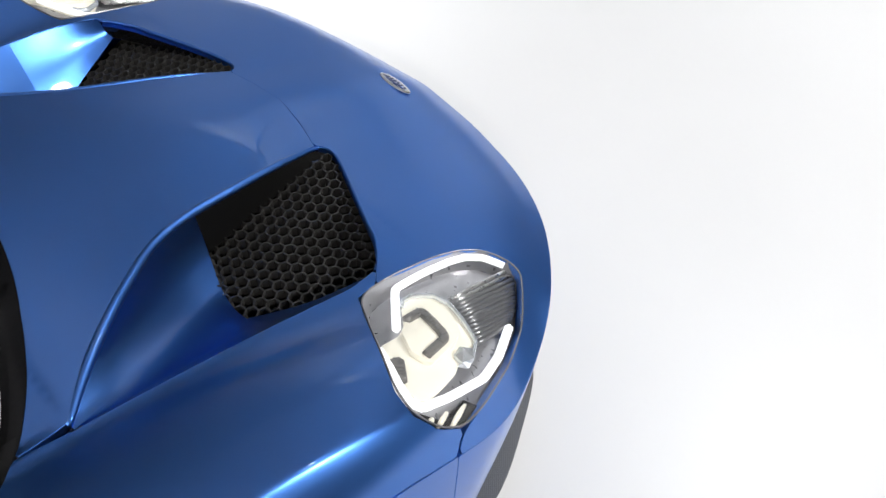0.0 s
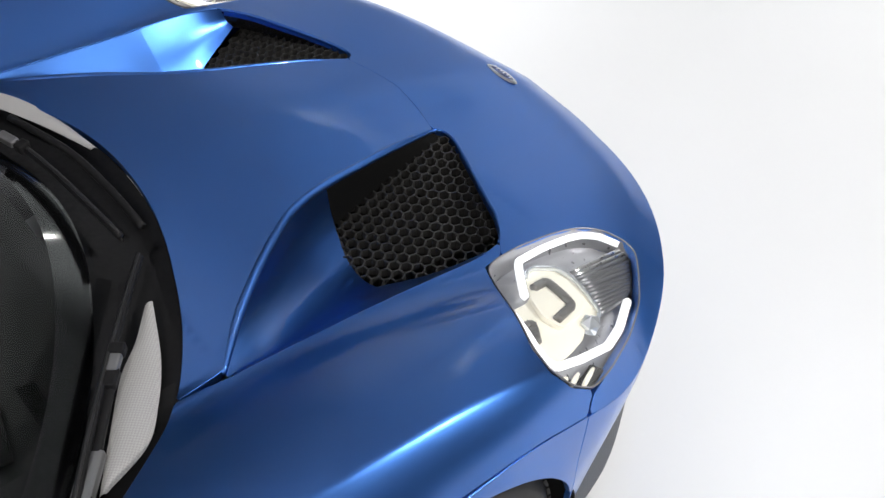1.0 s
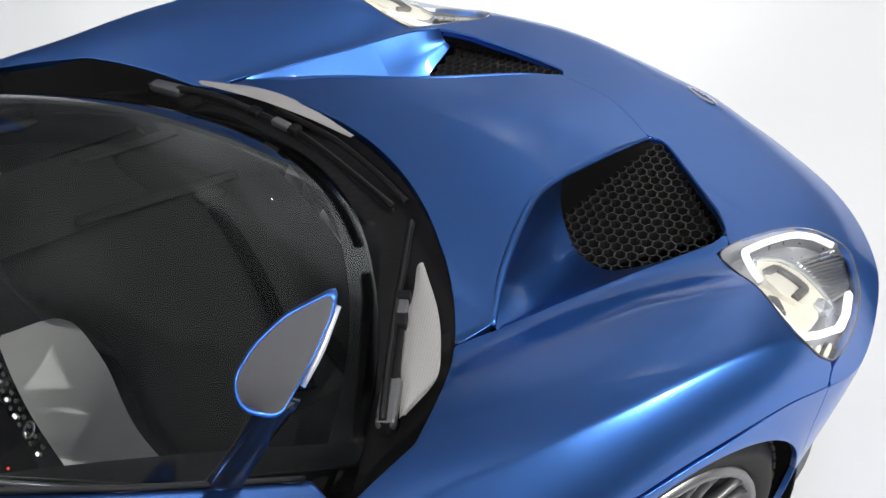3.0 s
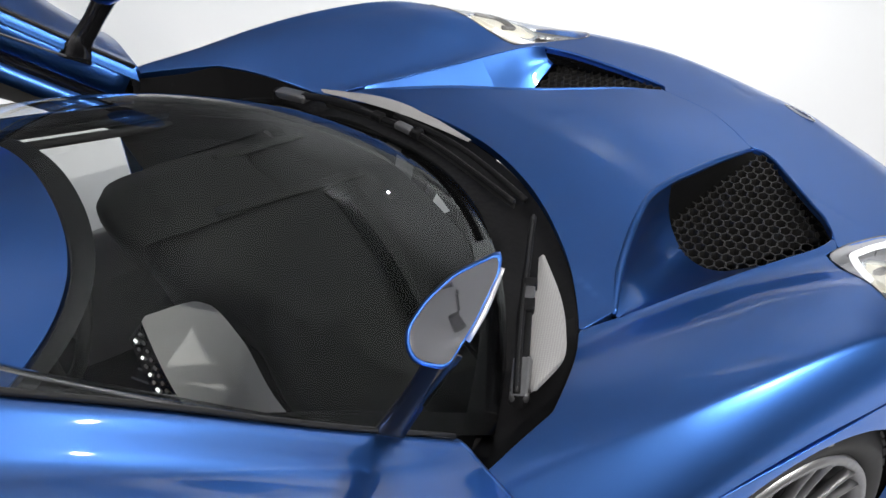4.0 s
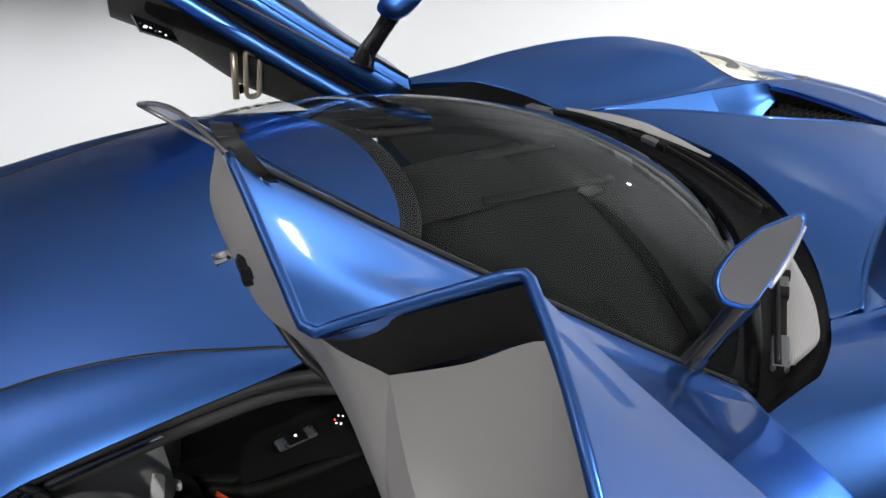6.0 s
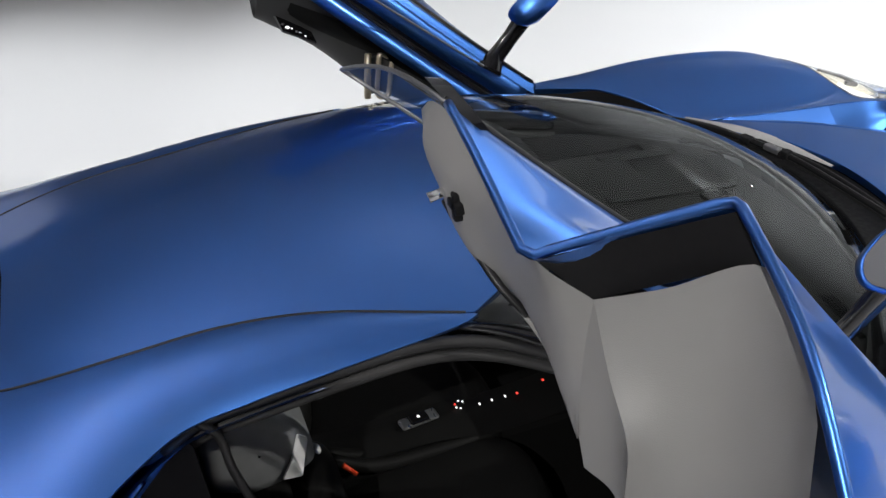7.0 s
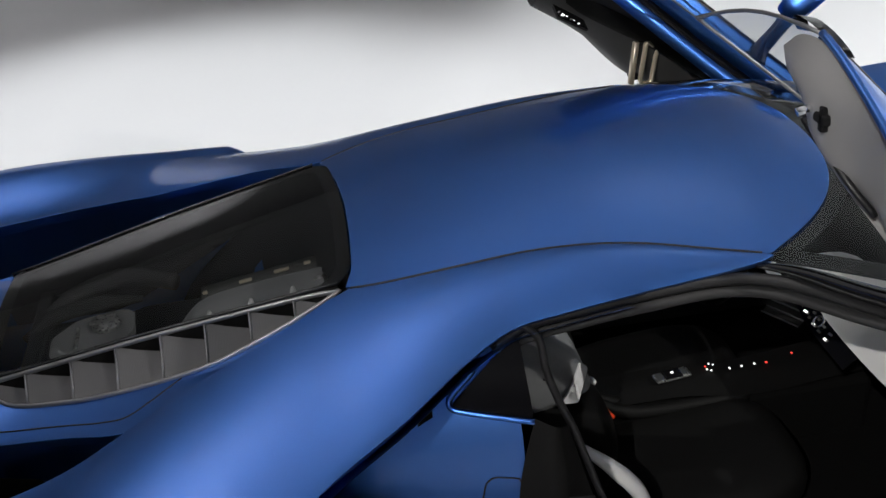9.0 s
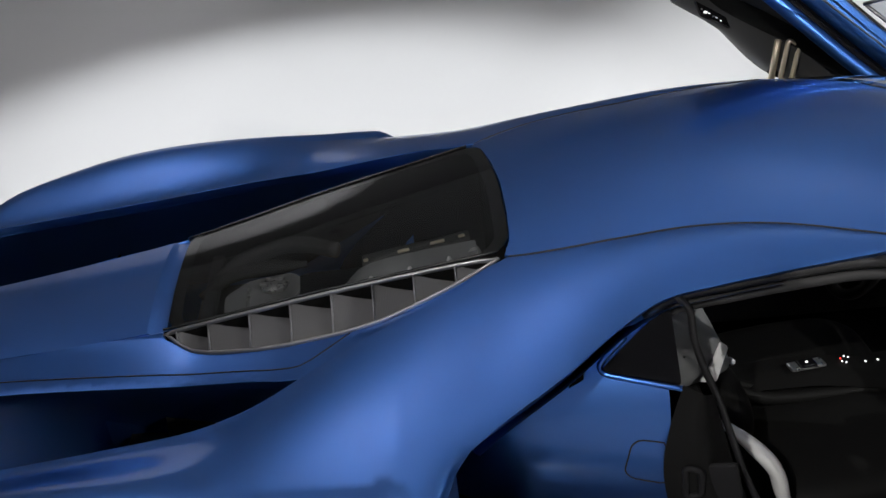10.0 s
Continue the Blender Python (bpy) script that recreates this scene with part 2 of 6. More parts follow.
def mesh_object(name, verts, faces, mat, parent=None, label="", smooth=True, normals=None):
    me = bpy.data.meshes.new(name)
    me.from_pydata([tuple(v) for v in verts], [], [tuple(int(i) for i in f) for f in faces])
    me.polygons.foreach_set("use_smooth", [smooth] * len(me.polygons))
    me.materials.append(mat)
    me.update()
    if normals is not None:
        me.normals_split_custom_set_from_vertices([tuple(n) for n in normals])
    ob = new(name, me)
    if parent:
        ob.parent = parent
    if label:
        ob["label"] = label
    return ob


def part(name, bm, mat, parent, label="", smooth=False):
    me = bpy.data.meshes.new(name)
    bmesh.ops.recalc_face_normals(bm, faces=bm.faces)
    bm.to_mesh(me)
    bm.free()
    me.polygons.foreach_set("use_smooth", [smooth] * len(me.polygons))
    me.materials.append(mat)
    ob = new(name, me)
    ob.parent = parent
    if label:
        ob["label"] = label
    return ob


def panel(name, loops, surf, step, mat, parent, depth=0.018, label="", flip=False, tuck=0.25, lines=()):
    """A sheet-metal panel: closed loops in the surface's own plane (outline, then holes), laid on surf, with a folded edge; lines: creases that the mesh follows."""
    loops = [resample(l, step, True) for l in loops]
    pts = np.vstack(loops)
    edges, k = [], 0
    for l in loops:
        edges += [(k + i, k + (i + 1) % len(l)) for i in range(len(l))]
        k += len(l)
    lo, hi = loops[0].min(0), loops[0].max(0)
    g = np.stack(np.meshgrid(np.arange(lo[0], hi[0], step), np.arange(lo[1], hi[1], step * 0.9)), -1)
    g[1::2, :, 0] += step / 2
    g = g.reshape(-1, 2)
    keep = inside(g, loops[0])
    for l in loops[1:]:
        keep &= ~inside(g, l)
    g = g[keep]
    far = np.full(len(g), True)
    for l in loops:
        far &= away(g, np.vstack([l, l[:1]])) > step * 0.55
    for l in lines:
        l = resample(l, step * 0.6)
        ok = inside(l, loops[0]) & (away(l, np.vstack([loops[0], loops[0][:1]])) > step * 0.3)
        l = l[ok]
        far &= away(g, l) > step * 0.45
        edges += [(len(pts) + i, len(pts) + i + 1) for i in range(len(l) - 1)]
        pts = np.vstack([pts, l])
    pts = np.vstack([pts, g[far]])
    v2, _, tris, *_ = delaunay_2d_cdt([Vector(p) for p in pts], edges, [], 0, 1e-7, False)
    v2 = np.array([tuple(v) for v in v2])
    tris = np.array([t for t in tris if len(t) == 3])
    c = v2[tris].mean(1)
    keep = inside(c, loops[0])
    for l in loops[1:]:
        keep &= ~inside(c, l)
    tris = tris[keep]
    P = surf(v2)
    e = 1e-4
    du, dv = surf(v2 + (e, 0)) - surf(v2 - (e, 0)), surf(v2 + (0, e)) - surf(v2 - (0, e))
    N = np.cross(du, dv)
    N /= np.linalg.norm(N, axis=1)[:, None] + 1e-12
    if flip:
        N, tris = -N, tris[:, ::-1]
    a, b, d = v2[tris[:, 0]], v2[tris[:, 1]], v2[tris[:, 2]]
    turn = (b[:, 0] - a[:, 0]) * (d[:, 1] - a[:, 1]) - (b[:, 1] - a[:, 1]) * (d[:, 0] - a[:, 0])
    bad = (turn < 0) != flip
    tris[bad] = tris[bad][:, ::-1]
    verts, normals, faces = [P], [N], [tuple(t) for t in tris]
    base = len(P)
    for i, l in enumerate(loops):
        S = surf(l)
        du, dv = surf(l + (e, 0)) - surf(l - (e, 0)), surf(l + (0, e)) - surf(l - (0, e))
        n = np.cross(du, dv)
        n /= np.linalg.norm(n, axis=1)[:, None] + 1e-12
        if flip:
            n = -n
        tang = np.roll(S, -1, 0) - np.roll(S, 1, 0)
        tang /= np.linalg.norm(tang, axis=1)[:, None] + 1e-12
        out = np.cross(tang, n)
        area = 0.5 * np.sum(l[:, 0] * np.roll(l[:, 1], -1) - np.roll(l[:, 0], -1) * l[:, 1])
        if (area < 0) != flip:
            out = -out
        if i:
            out = -out
        r = min(0.0015, depth * 0.4)
        rings = [(S, n), (S + out * r * 0.7 - n * r * 0.3, (n + out) * 0.707), (S + out * r - n * r, out), (S + out * (r - tuck * depth) - n * depth, out)]
        m = len(l)
        for p, q in rings:
            verts.append(p)
            normals.append(q)
        order = (area > 0) != bool(i)
        if flip:
            order = not order
        for j in range(3):
            for q in range(m):
                w = (q + 1) % m
                f = (base + j * m + q, base + (j + 1) * m + q, base + (j + 1) * m + w, base + j * m + w)
                faces.append(f if order else f[::-1])
        base += 4 * m
    return mesh_object(name, np.vstack(verts), faces, mat, parent, label, True, np.vstack(normals))


def patch(name, rows, mat, parent, label="", flip=False, smooth=True, thick=0.0):
    """A surface through a grid of points: rows of equal length."""
    g = np.array(rows, float)
    a, b = g.shape[:2]
    f = [(i * b + j, i * b + j + 1, (i + 1) * b + j + 1, (i + 1) * b + j) for i in range(a - 1) for j in range(b - 1)]
    if flip:
        f = [q[::-1] for q in f]
    ob = mesh_object(name, g.reshape(-1, 3), f, mat, parent, label, smooth)
    if thick:
        s = ob.modifiers.new("thickness", "SOLIDIFY")
        s.thickness, s.offset = thick, -1
    return ob


def loft(curves, n=24, m=12):
    """Rows for patch(): smooth along each control curve, then smooth across the curves."""
    along = np.array([curve3(c, n) for c in curves])
    return np.array([curve3(along[:, i], m) for i in range(n)])


def sweep(name, path, profile, mat, parent, label="", closed=False, up=(0, 0, 1), smooth=True, taper=None):
    """A profile (2D points: across, up) carried along a 3D path."""
    p = np.array(path, float)
    t = np.gradient(p, axis=0) if not closed else np.roll(p, -1, 0) - np.roll(p, 1, 0)
    t /= np.linalg.norm(t, axis=1)[:, None]
    side = np.cross(t, np.array(up, float))
    side /= np.linalg.norm(side, axis=1)[:, None] + 1e-9
    v = np.cross(side, t)
    q = np.array(profile, float)
    k = np.ones(len(p)) if taper is None else np.interp(np.linspace(0, 1, len(p)), np.linspace(0, 1, len(taper)), taper)
    verts = (p[:, None] + (side[:, None] * q[None, :, :1] + v[:, None] * q[None, :, 1:]) * k[:, None, None]).reshape(-1, 3)
    a, b = len(p), len(q)
    f = [(i % a * b + j, i % a * b + (j + 1) % b, (i + 1) % a * b + (j + 1) % b, (i + 1) % a * b + j) for i in range(a if closed else a - 1) for j in range(b)]
    if not closed:
        f += [tuple(range(b))[::-1], tuple(range((a - 1) * b, a * b))]
    return mesh_object(name, verts, f, mat, parent, label, smooth)


def disc(r, n=12, squash=1.0):
    return [(r * math.cos(2 * math.pi * i / n), r * squash * math.sin(2 * math.pi * i / n)) for i in range(n)]


def bar(w, h, c=0.25):
    c *= min(w, h)
    w, h = w / 2, h / 2
    return [(w, -h + c), (w, h - c), (w - c, h), (c - w, h), (-w, h - c), (-w, c - h), (c - w, -h), (w - c, -h)]


def block(name, size, at, mat, parent=None, label="", bevel=0.01, turn=(0, 0, 0), segments=2):
    bm = bmesh.new()
    bmesh.ops.create_cube(bm, size=1.0)
    bmesh.ops.scale(bm, vec=size, verts=bm.verts)
    if bevel:
        bmesh.ops.bevel(bm, geom=bm.edges[:], offset=bevel, segments=segments, affect="EDGES", profile=0.5)
    bmesh.ops.transform(bm, matrix=pose(*at, *turn), verts=bm.verts)
    return part(name, bm, mat, parent, label) if parent else part(name, bm, mat, None, label)


def plate(name, outline, thick, mat, parent, label="", bevel=0.002):
    """A flat plate from a planar 3D outline, thickened against its normal."""
    bm = bmesh.new()
    face = bm.faces.new([bm.verts.new(tuple(p)) for p in outline])
    face.normal_update()
    n = face.normal.copy()
    r = bmesh.ops.extrude_face_region(bm, geom=[face])
    bmesh.ops.translate(bm, vec=-n * thick, verts=[v for v in r["geom"] if isinstance(v, bmesh.types.BMVert)])
    if bevel:
        bmesh.ops.bevel(bm, geom=bm.edges[:], offset=bevel, segments=1, affect="EDGES")
    return part(name, bm, mat, parent, label)


def side(points, s):
    p = np.array(points, float).copy()
    p[..., 1] *= s
    return p

# ---- the hall ----
def slab(name, x0, x1, y0, y1, z0, z1, mat, label):
    ob = block(name, (x1 - x0, y1 - y0, z1 - z0), ((x0 + x1) / 2, (y0 + y1) / 2, (z0 + z1) / 2), mat, None, label, 0)
    return tagged(ob, kind="structure")


slab("floor", -16, 16, -14, 16, -0.2, 0.0, FLOOR, "white seamless painted stage floor, brightly lit")
slab("ceiling", -16, 16, -14, 16, 7.0, 7.2, CEILING, "pale grey hall ceiling high above the stage")
slab("wall_north", -16, 16, 16, 16.2, -0.2, 7.2, HALL, "plain grey hall wall")
slab("wall_south", -16, 16, -14.2, -14, -0.2, 7.2, HALL, "plain grey hall wall")
slab("wall_east", 16, 16.2, -14.2, 16.2, -0.2, 7.2, HALL, "plain grey hall wall")
slab("wall_west", -16.2, -16, -14.2, 16.2, -0.2, 7.2, HALL, "plain grey hall wall")

# ---- the car: one thing, its panels and fittings are its parts ----
car = tagged(new("sports_car"), "low metallic blue sports car with both doors swung up", "car")

# ---- front surface: height over the plan, from character lines ----
F_OUT = curve3([(1.235, 0.0), (1.218, 0.2), (1.15, 0.42), (1.045, 0.595), (0.885, 0.755), (0.745, 0.85), (0.55, 0.935), (0.30, 0.965), (0.0, 0.970), (-0.30, 0.962), (-0.56, 0.94)], 90)
f_centre = spline([-0.6, -0.1, 0.05, 0.3, 0.5, 0.735, 0.95, 1.1, 1.25], [0.81, 0.80, 0.80, 0.785, 0.75, 0.685, 0.628, 0.578, 0.515])
f_ridge_y = pchip([-0.6, -0.02, 0.056, 0.137, 0.22, 0.294, 0.385, 0.49, 0.613, 0.735, 1.25], [0.49, 0.515, 0.46, 0.393, 0.332, 0.284, 0.25, 0.226, 0.20, 0.177, 0.15])
f_ridge = spline([-0.6, -0.02, 0.056, 0.137, 0.22, 0.294, 0.385, 0.49, 0.613, 0.735, 0.95, 1.1, 1.25], [0.80, 0.777, 0.782, 0.785, 0.782, 0.775, 0.76, 0.738, 0.710, 0.675, 0.618, 0.568, 0.505])
f_crease_y = spline([-0.6, -0.3, -0.02, 0.147, 0.296, 0.427, 0.519, 0.62, 0.8, 1.25], [0.60, 0.572, 0.56, 0.562, 0.57, 0.588, 0.60, 0.585, 0.53, 0.42])
f_crease = spline([-0.6, -0.3, -0.02, 0.296, 0.519, 0.78, 1.0, 1.25], [0.835, 0.808, 0.777, 0.742, 0.712, 0.652, 0.588, 0.50])
f_crest = spline([-0.6, -0.3, -0.1, 0.06, 0.26, 0.44, 0.57, 0.7, 0.85, 1.0, 1.25], [0.865, 0.888, 0.90, 0.892, 0.858, 0.785, 0.725, 0.672, 0.625, 0.58, 0.50])
f_crest_y = spline([-0.6, 0.0, 0.44, 0.7, 1.25], [0.80, 0.80, 0.79, 0.74, 0.60])
f_round = spline([-0.6, 0.3, 0.7, 1.0, 1.25], [0.17, 0.17, 0.16, 0.16, 0.15])
f_edge_y = pchip([-0.6, -0.44, -0.26, -0.15, 0.0, 0.15, 0.27, 0.5], [0.81, 0.825, 0.857, 0.877, 0.895, 0.902, 0.904, 0.90])
f_wing = spline([-0.6, -0.44, -0.3, -0.16, 0.0, 0.15, 0.3, 0.45, 0.6], [0.868, 0.884, 0.894, 0.899, 0.893, 0.874, 0.838, 0.785, 0.72])
f_roll = pchip([-0.6, 0.1, 0.3, 0.5], [0.105, 0.105, 0.10, 0.09])
f_drop = pchip([-0.6, 0.1, 0.4, 0.6, 0.75, 0.88, 1.25], [0.115, 0.115, 0.15, 0.17, 0.12, 0.065, 0.05])


def across(y, ys, zs, hold):
    """A smooth section through knots that vary from point to point."""
    h = [ys[i + 1] - ys[i] for i in range(len(ys) - 1)]
    d = [(zs[i + 1] - zs[i]) / h[i] for i in range(len(h))]
    m = [0 * d[0]]
    for i in range(1, len(h)):
        p = d[i - 1] * d[i]
        m.append(np.where(p > 0, 2 * p / (d[i - 1] + d[i] + np.where(p > 0, 0, 1)), 0))
    m.append(0 * d[-1])
    m[2] = m[2] * hold
    out = np.array(zs[-1], float).copy()
    for i in range(len(h)):
        t = np.clip((y - ys[i]) / h[i], 0, 1)
        v = (zs[i] * (1 + 2 * t) * (1 - t) ** 2 + zs[i + 1] * t * t * (3 - 2 * t) + h[i] * (m[i] * t * (1 - t) ** 2 - m[i + 1] * t * t * (1 - t)))
        out = np.where((y >= ys[i]) & (y <= ys[i + 1]), v, out)
    return out


def front_top(x, y):
    return across(y, [0 * x, f_ridge_y(x), f_crease_y(x), f_crest_y(x)], [f_centre(x), f_ridge(x), f_crease(x), f_crest(x)], np.clip((x - 0.45) / 0.2, 0, 1))


F_SIDE = F_OUT[::-1]


def nose(p):
    """The nose and lamp region: the section falls round towards the outline."""
    x, y = p[:, 0], np.abs(p[:, 1])
    q = np.clip(1 - away(np.stack([x, y], -1), F_OUT) / f_round(x), 0, 1)
    k = np.minimum(q, 0.94 - 0.22 * np.clip((x - 0.35) / 0.3, 0, 1))
    fall = 1 - np.sqrt(1 - k ** 2.2) + 1.1 * k ** 1.2 / np.sqrt(1 - k ** 2.2) * (q - k)
    return front_top(x, y) - f_drop(x) * fall


def wing(p):
    """The front wing: rises from the bonnet to the crisp line along its top, then rolls down to the flank."""
    x, y = p[:, 0], np.abs(p[:, 1])
    yc, ye = f_crease_y(x), f_edge_y(x)
    yo = np.maximum(np.interp(x, F_SIDE[:, 0], F_SIDE[:, 1]), ye + 0.03)
    zc, ze = f_crease(x), f_wing(x)
    t = np.clip((y - yc) / (ye - yc), 0, 1)
    h = 1.12 * t * t / (t + 0.12)
    rise = zc + (ze - zc) * h * (1 + 0.80 * (1 - t))
    u = np.clip((y - ye) / (yo - ye), 0, 1)
    e = y - ye
    rise = rise - 0.36 * (np.sqrt(e * e + 0.007 ** 2) - np.abs(e))  # the line is softly rounded
    return np.where(y < yc, front_top(x, y), rise - f_roll(x) * (0.56 * u + 0.44 * (1 - np.sqrt(1 - (0.985 * u) ** 2)) / 0.8274))


def front(p):
    x, y = p[:, 0], np.abs(p[:, 1])
    w = np.clip((0.53 - x) / 0.40, 0, 1)
    w = w * w * (3 - 2 * w)
    return np.stack([x, p[:, 1], nose(p) * (1 - w) + wing(p) * w], -1)


def cowl_x(y):
    return 0.085 - 0.55 * y ** 2 - 0.36 * y ** 4


RIDGE = np.array([(-0.02, 0.535), (0.056, 0.46), (0.137, 0.393), (0.22, 0.332), (0.294, 0.284), (0.385, 0.25), (0.49, 0.226), (0.613, 0.2), (0.735, 0.177)])
VENT_FRONT = np.array([(0.735, 0.177), (0.752, 0.183), (0.762, 0.198), (0.763, 0.222), (0.751, 0.263), (0.734, 0.306), (0.708, 0.361), (0.686, 0.408), (0.664, 0.454), (0.649, 0.488), (0.624, 0.524), (0.606, 0.546), (0.585, 0.562)])
CREASE = np.array([(0.585, 0.562), (0.519, 0.575), (0.427, 0.572), (0.296, 0.563), (0.147, 0.556), (-0.02, 0.551)])
LAMP = np.array([(0.510, 0.604), (0.594, 0.594), (0.700, 0.597), (0.760, 0.604), (0.811, 0.628), (0.839, 0.678), (0.837, 0.711), (0.80, 0.750), (0.732, 0.811), (0.642, 0.862),
                 (0.525, 0.911), (0.45, 0.932), (0.40, 0.927), (0.368, 0.902), (0.374, 0.855), (0.406, 0.79), (0.447, 0.715)])
y_cowl = np.linspace(0.541, -0.541, 60)
hood_near = side(curve3(RIDGE, 60), -1)
hood_loop = np.vstack([np.stack([cowl_x(y_cowl), y_cowl], -1), hood_near, [(0.753, -0.10), (0.766, 0.0), (0.753, 0.10)], side(hood_near, -1)[::-1]])
panel("hood", [hood_loop], front, 0.014, PAINT, car, 0.022, "metallic blue bonnet with a crown down the middle", tuck=0.1)

out_back = F_OUT[F_OUT[:, 0] < 0.413]
out_front = F_OUT[F_OUT[:, 0] > 0.417]
y_side = np.linspace(0.74, 0.546, 20)
for s in (-1, 1):
    lamp_rear = np.array([LAMP[0] + (-0.004, 0.0), *(LAMP[:10:-1] + (-0.004, 0.002))])
    loop = np.vstack([[(-0.012, 0.556)], curve3(CREASE[::-1], 40)[1:-1] + (0, 0.003), [(0.581, 0.5675), (0.5555, 0.595), (0.53, 0.599)], lamp_rear, [(0.441, 0.9385), (0.426, 0.946), (0.413, float(np.interp(0.413, F_OUT[::-1, 0], F_OUT[::-1, 1])) - 0.001)],
                      out_back[:-1] - (0, 0.001), [(-0.545, 0.955), (-0.54, 0.87), (-0.535, 0.795)], np.stack([cowl_x(y_side), y_side], -1)])
    xe = np.linspace(-0.53, 0.34, 60)
    crest = [side(np.stack([xe, f_edge_y(xe) + o], -1), s) for o in (-0.009, -0.004, 0.0, 0.004, 0.009)]
    panel("front_fender", [side(loop, s)], front, 0.012, PAINT, car, 0.02, "crowned metallic blue front wing", tuck=0.1, lines=crest)
bump_half = np.vstack([[(0.768, 0.0), (0.756, 0.10)], VENT_FRONT[0] + (0.003, -0.004), VENT_FRONT[1:-1], [(0.5855, 0.566), (0.559, 0.5965)],
                       LAMP[1:11] * 1.0, [(0.455, 0.9355), (0.434, 0.9455), (0.419, float(np.interp(0.419, F_OUT[::-1, 0], F_OUT[::-1, 1])) - 0.001)], out_front[::-1] - (0.0008, 0.0008)])
bump_loop = np.vstack([side(bump_half, -1), bump_half[::-1][1:-1]])
panel("front_bumper", [bump_loop], front, 0.014, PAINT, car, 0.02, "metallic blue nose panel around the headlights", tuck=0.1)


# flank below the wings, with the round wheel arch cut through
def edge_z(xy):
    return front(np.stack([xy[:, 0], xy[:, 1]], -1))[:, 2]


F_LEN = np.r_[0, np.cumsum(np.hypot(*np.diff(F_OUT, axis=0).T))]
F_EDGE = edge_z(F_OUT)
ARCH_X, ARCH_Z, ARCH_R = -0.025, 0.315, 0.455


def flank(s):
    def surf(p):
        x, y = np.interp(p[:, 0], F_LEN, F_OUT[:, 0]), np.interp(p[:, 0], F_LEN, F_OUT[:, 1])
        drop = np.clip((np.interp(p[:, 0], F_LEN, F_EDGE) - p[:, 1]) / 0.5, 0, 1)
        lip = np.exp(-((np.hypot(x - ARCH_X, p[:, 1] - ARCH_Z) - ARCH_R) / 0.03) ** 2)
        return np.stack([x - 0.13 * drop ** 1.4 * np.clip((x - 0.5) / 0.4, 0, 1), s * (y - (0.02 + 0.14 * np.clip((x - 0.35) / 0.4, 0, 1)) * drop ** 1.4 + 0.006 * lip), p[:, 1]], -1)
    return surf


for s in (-1, 1):
    l_a = np.interp(0.413, F_OUT[::-1, 0], F_LEN[::-1])
    l_b = np.interp(0.417, F_OUT[::-1, 0], F_LEN[::-1])
    for nm, l0, l1 in (("front_fender_flank", l_a, F_LEN[-1]), ("front_bumper_flank", 0.0, l_b)):
        ls = np.linspace(l0, l1, 60)
        top = np.stack([ls, np.interp(ls, F_LEN, F_EDGE) - 0.002], -1)
        xs = np.interp(ls, F_LEN, F_OUT[:, 0])
        low = np.where(np.abs(xs - ARCH_X) < ARCH_R, ARCH_Z + np.sqrt(np.clip(ARCH_R ** 2 - (xs - ARCH_X) ** 2, 0, None)), 0.18)
        low = np.minimum(np.maximum(low, 0.18), top[:, 1] - 0.015)
        bottom = np.stack([ls, low], -1)[::-1]
        panel(nm, [np.vstack([top, bottom])], flank(s), 0.016, PAINT, car, 0.012, flip=s < 0, tuck=0.0)

# black underbody that closes the front
for s in (-1, 1):
    sweep("wheel_arch_liner", [(ARCH_X + 0.462 * math.cos(a), s * 0.78, ARCH_Z + 0.462 * math.sin(a)) for a in np.linspace(-0.3, math.pi + 0.3, 30)], bar(0.01, 0.33, 0.2), SHADE_BLACK, car, up=(0, 1, 0))
block("front_undertray", (0.9, 1.2, 0.06), (0.62, 0, 0.2), SHADE_BLACK, car, bevel=0.02)
split = np.array([(1.12, 0.0), (1.11, 0.3), (1.04, 0.56), (0.985, 0.66), (0.82, 0.77), (0.68, 0.84), (0.52, 0.88)])
split_loop = np.vstack([side(curve3(split, 40), -1)[::-1], curve3(split, 40)[1:], [(0.45, 0.80), (0.45, -0.80)]])
panel("front_splitter", [split_loop], lambda p: np.stack([p[:, 0], p[:, 1], 0.13 + 0 * p[:, 0]], -1), 0.04, CARBON, car, 0.02, "thin carbon front splitter")

# ---- bonnet vents: scooped ramp, black mesh ----
M1, M2, M3, M4 = (0.418, 0.226, 0.605), (0.752, 0.196, 0.655), (0.600, 0.535, 0.650), (0.362, 0.40, 0.590)


def on_front(p, dz=0.0):
    q = front(np.array(p, float))
    q[:, 2] += dz
    return q


